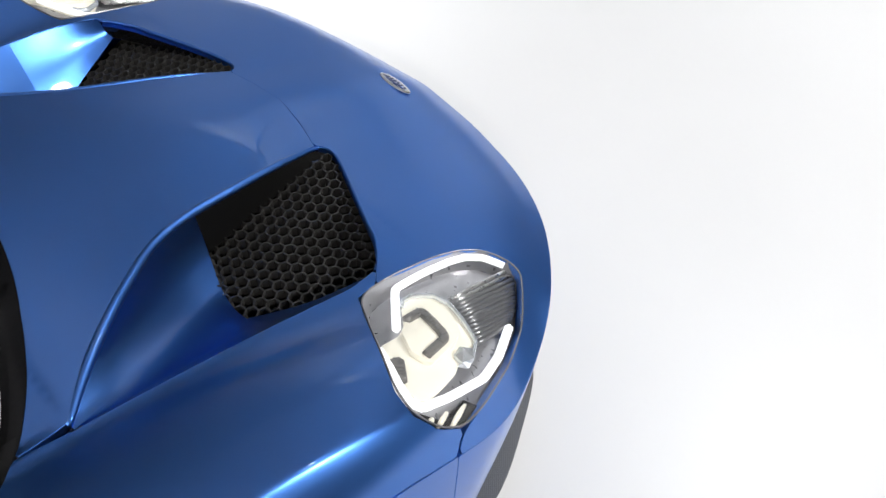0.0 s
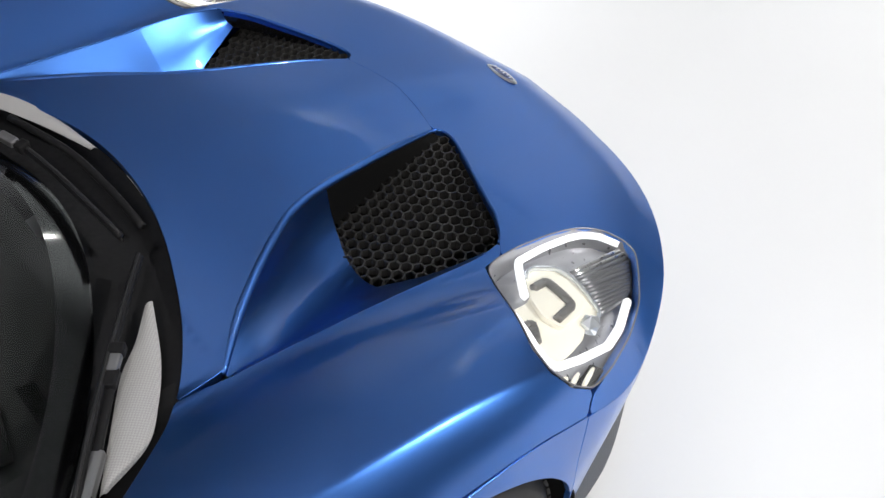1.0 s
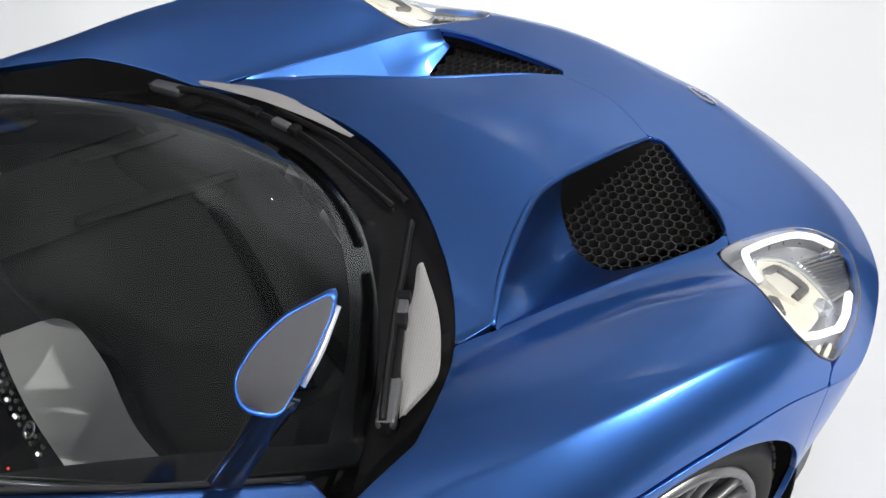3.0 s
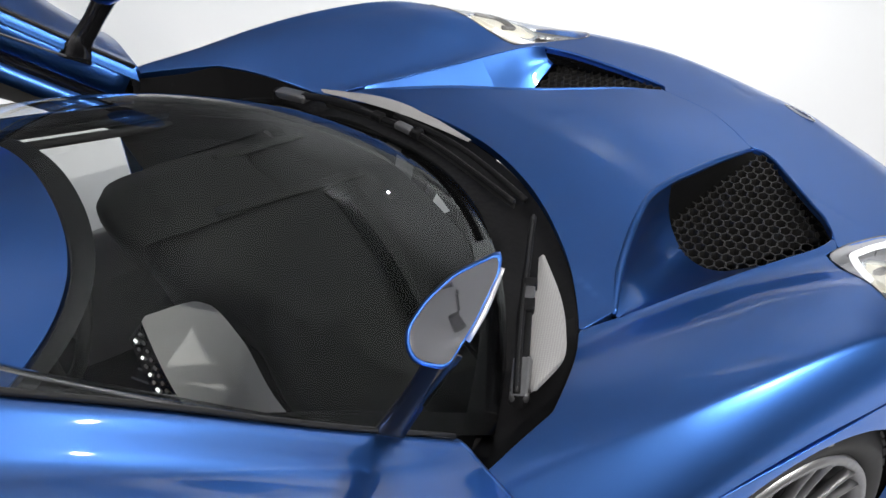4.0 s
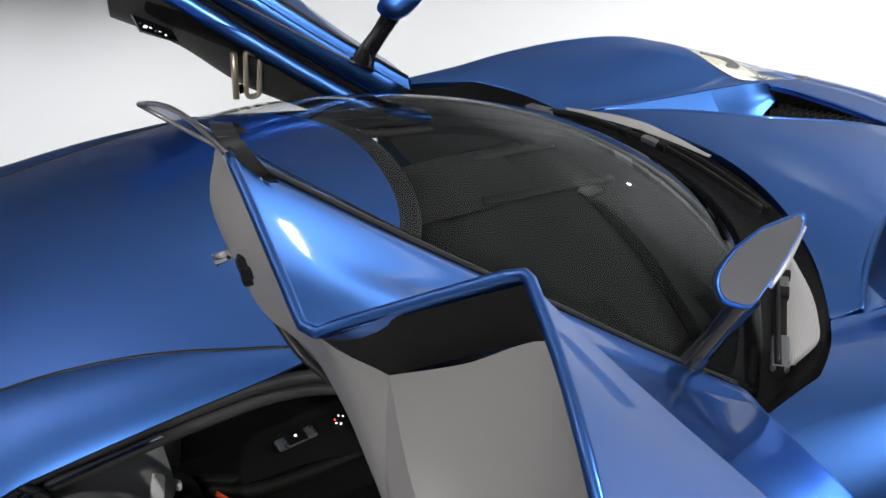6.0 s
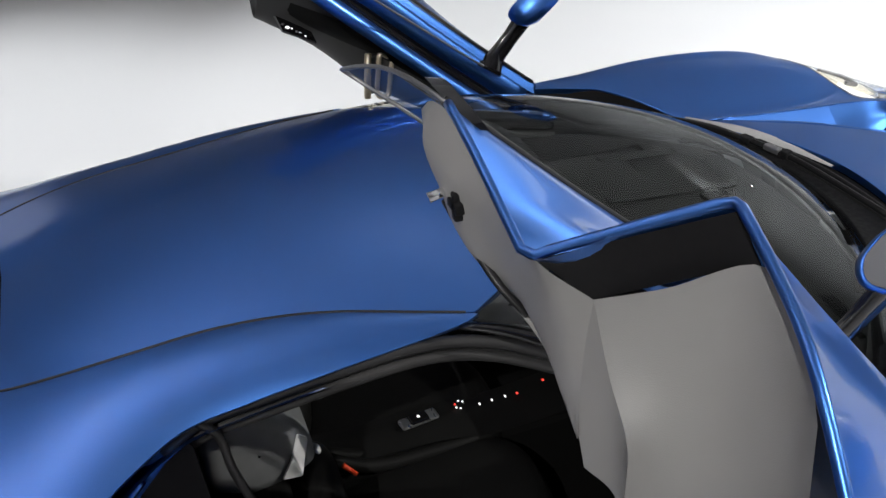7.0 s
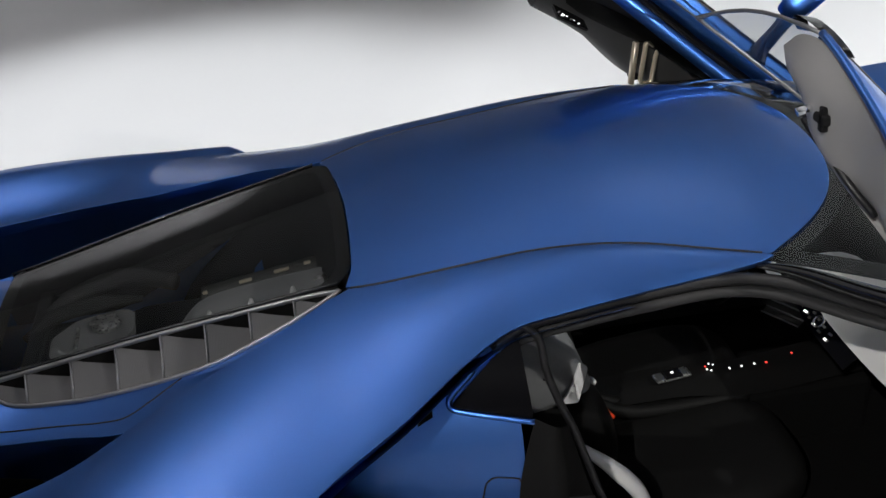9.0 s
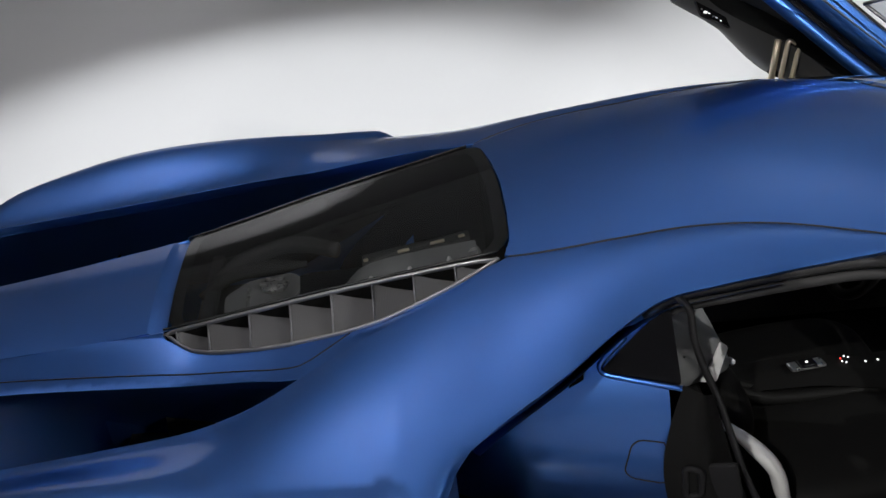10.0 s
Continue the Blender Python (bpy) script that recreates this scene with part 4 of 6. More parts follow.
def quarter(p):
    x, y = p[:, 0], np.abs(p[:, 1])
    yi, yo, zi, zo = qi_y(x), qo_y(x), qi_z(x), qo_z(x)
    t = (y - yi) / (yo - yi)
    tc = np.clip(t, 0, 1 + 0.3 * np.clip((x + 2.16) / 0.1, 0, 1))
    ease = np.clip((-2.15 - x) / 0.35, 0, 1)
    z = zi + (zo - zi) * (tc * (1 - ease) + ease * tc * tc * (3 - 2 * tc)) + 0.42 * np.minimum(yo - yi, 0.15) * tc * (1 - tc) * (1 - ease)
    d = away(np.stack([x, y], -1), Q_OUT)
    q = np.clip(1 - d / q_round(x), 0, 0.9995)
    return np.stack([x, p[:, 1], z - q_drop(x) * (1 - np.sqrt(1 - q ** 2.2))], -1)


x_in = np.linspace(-3.52, -1.925, 60)
INNER = np.stack([x_in, q_in_y(x_in)], -1)
for s in (-1, 1):
    loop = np.vstack([SEAM + (0, 0.0065), INNER[::-1], Q_OUT[::-1] - (0, 0.001)])
    panel("rear_quarter", [side(loop, s)], quarter, 0.016, PAINT, car, 0.03, "metallic blue buttress flowing from roof to rear wing", tuck=0.1)
    sweep("roof_seam", side(quarter(SEAM[1:-1] + (0, 0.0032)) + (0, 0, 0.0002), s), bar(0.0055, 0.003, 0.2), SEAL, car, "dark shut line between roof and quarter")
    # inner wall of the wing, falling into the air channel
    wall = []
    for x, y in INNER[::-2]:
        z = float(quarter(np.array([(x, y)]))[0, 2]) - 0.02
        k = min(1.0, max(0.0, (-2.1 - x) / 0.3))
        wall.append([(x, y + 0.10 * t * k - 0.0, z - 0.34 * t * (0.25 + 0.75 * k)) for t in np.linspace(0, 1, 6)])
    patch("channel_wall", side(wall, s), PAINT, car, "blue wall of the air channel inside the rear wing", flip=s < 0)
    # outer flank of the rear wing with its arch
    Q_FL = Q_OUT[Q_OUT[:, 0] < -2.045]
    ql = np.r_[0, np.cumsum(np.hypot(*np.diff(Q_FL, axis=0).T))]
    qe = quarter(Q_FL)[:, 2]
    rx, rz, rr = -2.76, 0.315, 0.44

    def rear_flank(p, s=s, Q_FL=Q_FL, ql=ql):
        return np.stack([np.interp(p[:, 0], ql, Q_FL[:, 0]), s * (np.interp(p[:, 0], ql, Q_FL[:, 1]) - 0.03 * np.clip((0.75 - p[:, 1]) / 0.5, 0, 1)), p[:, 1]], -1)

    ls = np.linspace(0, ql[-1], 70)
    xs = np.interp(ls, ql, Q_FL[:, 0])
    tops = np.interp(ls, ql, qe) - 0.002
    low = np.where(np.abs(xs - rx) < rr, rz + np.sqrt(np.clip(rr ** 2 - (xs - rx) ** 2, 0, None)), 0.2)
    low = np.minimum(np.maximum(low, 0.2), tops - 0.02)
    panel("rear_flank", [np.vstack([np.stack([ls, tops], -1), np.stack([ls, low], -1)[::-1]])], rear_flank, 0.025, PAINT, car, 0.012, flip=s < 0, tuck=0.0)
    sweep("wheel_arch_liner", [(rx + 0.42 * math.cos(a), s * 0.81, rz + 0.42 * math.sin(a)) for a in np.linspace(-0.3, math.pi + 0.3, 30)], bar(0.01, 0.30, 0.2), SHADE_BLACK, car, up=(0, 1, 0))
    # underside of the buttress and the fuselage side below it
    under = []
    for x, y in Q_OUT[14:50:2]:
        z = float(quarter(np.array([(x, y)]))[0, 2])
        under.append([(x, y - 0.004, z - 0.03), (x - 0.01, y - 0.05, z - 0.06), (x - 0.03, max(0.42, y - 0.16), z - 0.06), (x - 0.03, 0.42, z - 0.04)])
    patch("buttress_underside", side(under, s), PAINT, car, flip=s < 0)
    body = []
    for x in np.linspace(-1.625, -2.9, 30):
        k = np.clip((-1.55 - x) / 0.9, 0, 1)
        y = 0.605 - 0.21 * k - 0.17 * np.clip((-2.0 - x) / 0.4, 0, 1)
        body.append([(x, y - 0.10 - 0.02 * k, 1.0 - 0.20 * k), (x, y - 0.045, 0.90 - 0.16 * k), (x, y, 0.80 - 0.14 * k), (x, y + 0.004, 0.62 - 0.08 * k), (x, y - 0.04, 0.42), (x, y - 0.09, 0.2)])
    rows = [curve3(b, 14) for b in body]
    patch("fuselage_side", side(rows, s), PAINT, car, "dark blue body side beneath the buttress", flip=s > 0)
    flap = rounded([(-1.702, 0.612), (-1.716, 0.63), (-1.702, 0.70), (-1.686, 0.716), (-1.635, 0.713), (-1.635, 0.600)], 0.008, 4)
    fuse_x = [r[0][0] for r in rows][::-1]
    flap3 = []
    for x, z in resample(flap, 0.01, True):
        at_z = [np.interp(z, r[::-1, 2], r[::-1, 1]) for r in rows][::-1]
        flap3.append((x, float(np.interp(x, fuse_x, at_z)) + 0.0005, z))
    sweep("fuel_flap_gap", side(flap3, s), bar(0.003, 0.003, 0.2), SEAL, car, "thin gap round the fuel flap", closed=True, up=(0, 1, 0))
    # quarter window: gloss black triangle with a bright lower trim
    tri3 = rounded(np.array([(-1.752, 0.862), (-1.66, 0.846), (-1.600, 0.836), (-1.612, 0.985), (-1.632, 0.975), (-1.66, 0.955)]), 0.012, 4)
    qw = [(x, s * (0.497 + 0.30 * (0.99 - z) + 0.22 * (x + 1.745)), z) for x, z in tri3]
    plate("quarter_window", qw if s < 0 else qw[::-1], 0.006, QUARTER_GLASS, car, "gloss black quarter window", bevel=0)
    sweep("quarter_trim", side(curve3([(-1.700, 0.517, 0.925), (-1.752, 0.524, 0.868), (-1.750, 0.532, 0.857), (-1.70, 0.552, 0.848), (-1.66, 0.565, 0.843), (-1.60, 0.582, 0.834)], 30), s), disc(0.006, 8), PAINT, car, "blue painted trim under the quarter window")
    # aperture: seal along roof edge and pillar
    ap = curve3([(-1.66, 0.512, 0.970), (-1.60, 0.505, 1.002), (-1.48, 0.503, 1.018), (-1.37, 0.497, 1.026), (-1.2, 0.495, 1.032), (-1.10, 0.515, 1.020), (-0.95, 0.565, 0.968), (-0.70, 0.635, 0.885), (-0.48, 0.70, 0.81)], 50)
    sweep("door_seal", side(ap + (0, -0.014, -0.014), s), bar(0.022, 0.026, 0.4), SEAL, car, "black rubber door seal")
    sweep("a_pillar", side(ap[24:] + (0.0, -0.02, 0.012), s), bar(0.05, 0.035, 0.4), GLOSS_BLACK, car, "gloss black windscreen pillar", taper=[0.25, 0.8, 1.0, 1.0, 1.0])
    sweep("inner_seal", side(ap + (0.0, -0.02, -0.045), s), disc(0.012, 8), RUBBER, car)
    # sill
    sill = []
    for x in np.linspace(-0.50, -2.06, 12):
        k = np.clip((-1.3 - x) / 0.75, 0, 1)
        sill.append([(x, 0.56, 0.46), (x, 0.70, 0.47), (x, 0.86 - 0.02 * k, 0.42), (x, 0.93, 0.30), (x, 0.90, 0.16), (x, 0.6, 0.14)])
    patch("sill", side([curve3(r, 16) for r in sill], s), CARBON, car, "dark carbon door sill", flip=s > 0)

# ---- engine cover: glazed hatch, side louvres, tail deck ----
u_y1 = pchip([-1.88, -1.92, -2.74, -3.3, -3.6], [0.306, 0.303, 0.228, 0.19, 0.18])
u_z1 = pchip([-1.88, -1.92, -2.3, -2.74, -3.3, -3.6], [1.035, 1.027, 0.955, 0.866, 0.80, 0.77])
u_y2 = pchip([-1.92, -2.0, -2.11, -2.21, -2.35, -2.5, -2.63, -2.71, -3.6], [0.306, 0.320, 0.340, 0.352, 0.342, 0.320, 0.282, 0.236, 0.186])
u_z2 = pchip([-1.92, -2.11, -2.21, -2.5, -2.63, -2.71, -3.3, -3.6], [1.01, 0.938, 0.908, 0.852, 0.84, 0.858, 0.79, 0.765])
u_y3 = pchip([-1.92, -2.058, -2.182, -2.255, -2.35, -2.5, -2.68, -3.11, -3.6], [0.310, 0.350, 0.394, 0.416, 0.462, 0.41, 0.352, 0.265, 0.22])
u_z3 = pchip([-1.92, -2.058, -2.182, -2.255, -2.35, -2.5, -2.68, -3.11, -3.6], [1.008, 0.952, 0.918, 0.898, 0.868, 0.835, 0.80, 0.762, 0.73])


def spine(p):
    x, y = p[:, 0], np.abs(p[:, 1])
    y1, y2, y3 = u_y1(x), u_y2(x), u_y3(x)
    top = u_z1(x) + 0.018 * (1 - (y / y1) ** 2)
    mid = u_z1(x) + (u_z2(x) - u_z1(x)) * (y - y1) / np.maximum(y2 - y1, 1e-3)
    low = u_z2(x) + (u_z3(x) - u_z2(x)) * np.clip((y - y2) / np.maximum(y3 - y2, 1e-3), 0, 1)
    return np.stack([x, p[:, 1], np.where(y < y1, top, np.where(y < y2, mid, low))], -1)


xg = np.linspace(-1.918, -2.69, 40)
front_edge = curve3([(-1.918, -0.280), (-1.903, -0.262), (-1.892, -0.15), (-1.886, 0), (-1.892, 0.15), (-1.903, 0.262), (-1.918, 0.280)], 30)
near_edge = np.stack([xg[1:-1], 0.004 - u_y1(xg[1:-1])], -1)
rear_edge = [(-2.682, 0.012 - float(u_y1(-2.69))), (-2.69, 0.024 - float(u_y1(-2.69)))]
window_loop = np.vstack([front_edge[::-1], near_edge, rear_edge, side(rear_edge, -1)[::-1], side(near_edge, -1)[::-1]])
hatch = panel("engine_window", [window_loop], spine, 0.03, SMOKED, car, 0.006, "smoked glass engine window")
hatch.visible_shadow = False
for s in (-1, 1):
    edge = np.stack([np.linspace(-1.93, -2.70, 30), s * (u_y1(np.linspace(-1.93, -2.70, 30)) - 0.001)], -1)
    sweep("window_frame", spine(edge) + (0, 0, 0.002), bar(0.005, 0.006, 0.3), GLOSS_BLACK, car, "thin black window frame")
inner = np.array((-2.29, 0.0)) + (window_loop - (-2.29, 0.0)) * (0.93, 0.95)
panel("window_border", [window_loop, inner], lambda p: spine(p) - (0, 0, 0.004), 0.03, GLOSS_BLACK, car, 0.003, "black printed border of the engine window")
xt = np.linspace(-2.742, -3.58, 30)
step_rows = [[tuple(spine(np.array([(x, v * (float(u_y1(x)) - 0.002))]))[0] + (0, 0, dz)) for v in np.linspace(-1, 1, 21)] for x, dz in ((-2.694, -0.008), (-2.700, -0.010), (-2.728, -0.006), (-2.738, -0.001), (-2.743, 0.0))]
patch("hatch_lip", step_rows, PAINT, car, "darker blue stepped lip behind the engine window", flip=True)
panel("tail_deck", [np.vstack([np.stack([xt, u_y1(xt) - 0.002], -1), np.stack([xt, 0.002 - u_y1(xt)], -1)[::-1]])], spine, 0.03, PAINT, car, 0.02, "blue tail deck behind the engine window")
for s in (-1, 1):
    xa = np.linspace(-1.925, -2.70, 50)
    xb = np.linspace(-2.70, -3.58, 30)
    xc = np.linspace(-1.935, -3.58, 80)
    band = np.vstack([np.stack([xa, u_y2(xa) + 0.004], -1), np.stack([xb, u_y1(xb) + 0.002], -1), np.stack([xc, u_y3(xc)], -1)[::-1]])
    panel("engine_cover_side", [side(band, s)], spine, 0.014, PAINT, car, 0.02, "blue flank of the engine cover", tuck=0.0, lines=[side(np.stack([xb, u_y2(xb) + o], -1), s) for o in (-0.003, 0.003)])
    shut = curve3([(-2.262, 0.357), (-2.325, 0.398), (-2.370, 0.418), (-2.42, 0.408), (-2.50, 0.380), (-2.68, 0.326), (-3.10, 0.243), (-3.5, 0.205)], 60)
    sweep("cover_shut_line", side(spine(shut) + (0, 0, 0.0004), s), bar(0.0035, 0.002, 0.2), SEAL, car, "shut line of the engine cover")
    # wall from the cover's edge down into the channel
    rows = []
    for x in np.linspace(-2.10, -3.58, 40):
        y, z = float(u_y3(x)), float(u_z3(x))
        rows.append([(x, y - 0.001, z - 0.006), (x, y - 0.004, z - 0.022), (x, y - 0.03, z - 0.07), (x, y - 0.085, z - 0.17), (x, y - 0.12, 0.35)])
    patch("spine_wall", side(rows, s), PAINT, car, "blue body side in the air channel", flip=s > 0)
    # channel floor in black instead of body blue, to hold the channel's shade
    floor_rows = [[(x, 0.25, 0.50), (x, 0.85, 0.46)] for x in np.linspace(-1.95, -3.5, 12)]
    patch("channel_floor", side(floor_rows, s), BLACK, car, "floor of the air channel, shade put into its black", flip=s < 0)
    # louvres: a framed slot with slanting carbon vanes
    slot_out = curve3([(-1.928, 0.306), (-2.0, 0.322), (-2.11, 0.341), (-2.21, 0.353), (-2.35, 0.343), (-2.5, 0.321), (-2.63, 0.283), (-2.69, 0.240)], 40)
    fr = np.vstack([slot_out, np.stack([xa, u_y1(xa) + 0.006], -1)[::-1]])
    fz = np.array([(x, y, float(spine(np.array([(x, y)]))[0, 2]) + 0.003) for x, y in resample(fr, 0.02, True)])
    sweep("louvre_frame", side(fz, s), bar(0.007, 0.010, 0.3), GREY_METAL, car, "grey frame round the side louvres", closed=True)
    # near-black floor and back carry the shade behind the vanes
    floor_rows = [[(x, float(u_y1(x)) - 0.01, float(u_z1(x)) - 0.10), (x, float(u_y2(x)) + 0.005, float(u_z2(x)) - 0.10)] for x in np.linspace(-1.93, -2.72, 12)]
    patch("louvre_cavity", side(floor_rows, s), SHADE_BLACK, car, flip=s < 0)
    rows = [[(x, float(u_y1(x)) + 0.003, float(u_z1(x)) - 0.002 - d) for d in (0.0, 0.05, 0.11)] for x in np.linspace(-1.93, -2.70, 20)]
    patch("louvre_back", side(rows, s), SHADE_BLACK, car, flip=s > 0)
    cuts = [-1.932, -2.023, -2.115, -2.207, -2.300, -2.396, -2.492, -2.591, -2.668]
    for x1, x0 in zip(cuts[:-1], cuts[1:]):  # rear edge flush, front edge deep
        a = np.array((x0, float(u_y1(x0)) + 0.004, float(u_z1(x0)) - 0.004))
        b = np.array((x0, float(u_y2(x0)) - 0.003, float(u_z2(x0)) - 0.001))
        c = np.array((x1 - 0.004, float(u_y2(x1)) - 0.003, float(u_z2(x1)) - 0.022))
        d = np.array((x1 - 0.004, float(u_y1(x1)) + 0.004, float(u_z1(x1)) - 0.044))
        rows = np.array([[a * (1 - t) + d * t + np.array((0, 0, -0.002)) * math.sin(math.pi * t) for t in np.linspace(0, 1, 9)], [b * (1 - t) + c * t + np.array((0, 0, -0.002)) * math.sin(math.pi * t) for t in np.linspace(0, 1, 9)]])
        vane = patch("louvre_vane", side(rows, s), VANE, car, "slanting satin carbon vane", flip=s > 0)
        sweep("vane_edge", side([a, (a + b) / 2, b], s), bar(0.004, 0.010, 0.3), GREY_METAL, vane)

# engine bay under the glass, its shade put into near-black sheets
block("engine_bay", (1.05, 0.66, 0.02), (-2.32, 0, 0.58), SHADE_BLACK, car, bevel=0)
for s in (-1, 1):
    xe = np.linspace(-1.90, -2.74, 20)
    patch("bay_wall", [[(x, s * (float(u_y1(x)) - 0.012), float(u_z1(x)) - 0.02), (x, s * 0.30, 0.57)] for x in xe], SHADE_BLACK, car, flip=s < 0)
patch("bay_wall", [[(-1.905, y, 1.0), (-1.905, y, 0.57)] for y in np.linspace(-0.30, 0.30, 8)], SHADE_BLACK, car)
block("engine_block", (0.66, 0.40, 0.14), (-2.36, 0.02, 0.68), SHADED_LEATHER, car, "dark engine cover under the glass", 0.03)
cover = rounded(np.array([(-2.585, -0.085), (-2.55, -0.115), (-2.445, -0.088), (-2.399, -0.03), (-2.400, 0.045), (-2.424, 0.062), (-2.531, 0.048), (-2.589, -0.01)]), 0.012, 4)
panel("intake_cover", [cover], lambda p: np.stack([p[:, 0], p[:, 1], 0.822 + 0.04 * (p[:, 0] + 2.5) + 0.06 * p[:, 1]], -1), 0.02, COVER, car, 0.05, "grey moulded intake cover under the glass")
bm = bmesh.new()
bmesh.ops.create_cone(bm, cap_ends=True, segments=28, radius1=0.034, radius2=0.031, depth=0.010)
bmesh.ops.translate(bm, vec=(-2.463, 0.006, 0.828), verts=bm.verts)
cap = part("filler_cap", bm, ALUMINIUM, car, "round ridged metal filler cap", True)
for k in range(6):
    a = k * math.pi / 3
    block("cap_grip", (0.016, 0.012, 0.006), (-2.463 + 0.029 * math.cos(a), 0.006 + 0.029 * math.sin(a), 0.8335), ALUMINIUM, cap, bevel=0.003, turn=(0, 0, math.degrees(a)))
for k in range(7):
    block("cover_mark", (0.007, 0.010 if k % 3 else 0.013, 0.002), (-2.528 + 0.002 * (k % 2), -0.062 + 0.0115 * k, 0.8195 + 0.0007 * k), ALUMINIUM, car, "small bright raised mark", bevel=0)
plenum = loft([[(-2.30, -0.24, 0.76), (-2.22, -0.24, 0.79), (-2.10, -0.24, 0.82), (-1.96, -0.24, 0.84)], [(-2.30, -0.10, 0.80), (-2.24, -0.075, 0.85), (-2.10, -0.07, 0.875), (-1.955, -0.075, 0.895)],
               [(-2.30, -0.05, 0.80), (-2.235, -0.03, 0.852), (-2.10, -0.03, 0.88), (-1.955, -0.035, 0.898)]], 30, 14)
patch("intake_plenum", plenum + (0, 0, 0.022), COVER, car, "grey moulded intake plenum under the glass")
for k in range(3):
    x = -2.215 + 0.095 * k
    z = 0.862 + 0.016 * k
    sweep("intake_runner", curve3([(x - 0.008, -0.215, z - 0.036), (x - 0.002, -0.15, z + 0.004), (x, -0.095, z + 0.018)], 12), disc(0.017, 10), LIGHT_LEATHER, car, "pale intake runner", taper=[1.3, 1.0, 0.25])
rail = [[(x, -0.025, 0.850 + 0.17 * (x + 2.235)), (x, -0.01, 0.872 + 0.17 * (x + 2.235)), (x, 0.035, 0.872 + 0.15 * (x + 2.235)), (x, 0.05, 0.84)] for x in np.linspace(-2.235, -1.965, 8)]
patch("coil_cover", rail, CHARCOAL, car, "grey coil cover beside the plenum")
for x, w in ((-2.225, 0.012), (-2.13, 0.030), (-2.045, 0.036), (-1.985, 0.016)):
    block("hose_clip", (w, 0.010, 0.006), (x, -0.005, 0.877 + 0.17 * (x + 2.235)), GOLD_METAL, car, "small brass clip", 0.002, (0, -9, 0))
bm = bmesh.new()
bmesh.ops.create_cone(bm, cap_ends=True, segments=20, radius1=0.017, radius2=0.017, depth=0.06)
bmesh.ops.transform(bm, matrix=pose(-1.962, -0.055, 0.895, 70, 0, 0), verts=bm.verts)
part("fluid_cap", bm, ALUMINIUM, car, "round metal cap at the bulkhead", True)
sweep("cover_ridge", curve3([(-2.66, 0.03, 0.80), (-2.58, 0.075, 0.828), (-2.48, 0.085, 0.838), (-2.38, 0.075, 0.842)], 20), bar(0.05, 0.03, 0.45), DASH, car, "dark moulded ridge behind the intake cover", taper=[0.5, 1.0, 1.0, 0.4])
sweep("coolant_hose", curve3([(-2.62, 0.10, 0.80), (-2.55, 0.15, 0.83), (-2.42, 0.16, 0.86), (-2.30, 0.10, 0.86)], 18), disc(0.022, 10), RUBBER, car)
block("brace_bar", (0.035, 0.46, 0.03), (-2.63, 0.0, 0.80), BLACK, car, "black brace across the engine bay", 0.008)
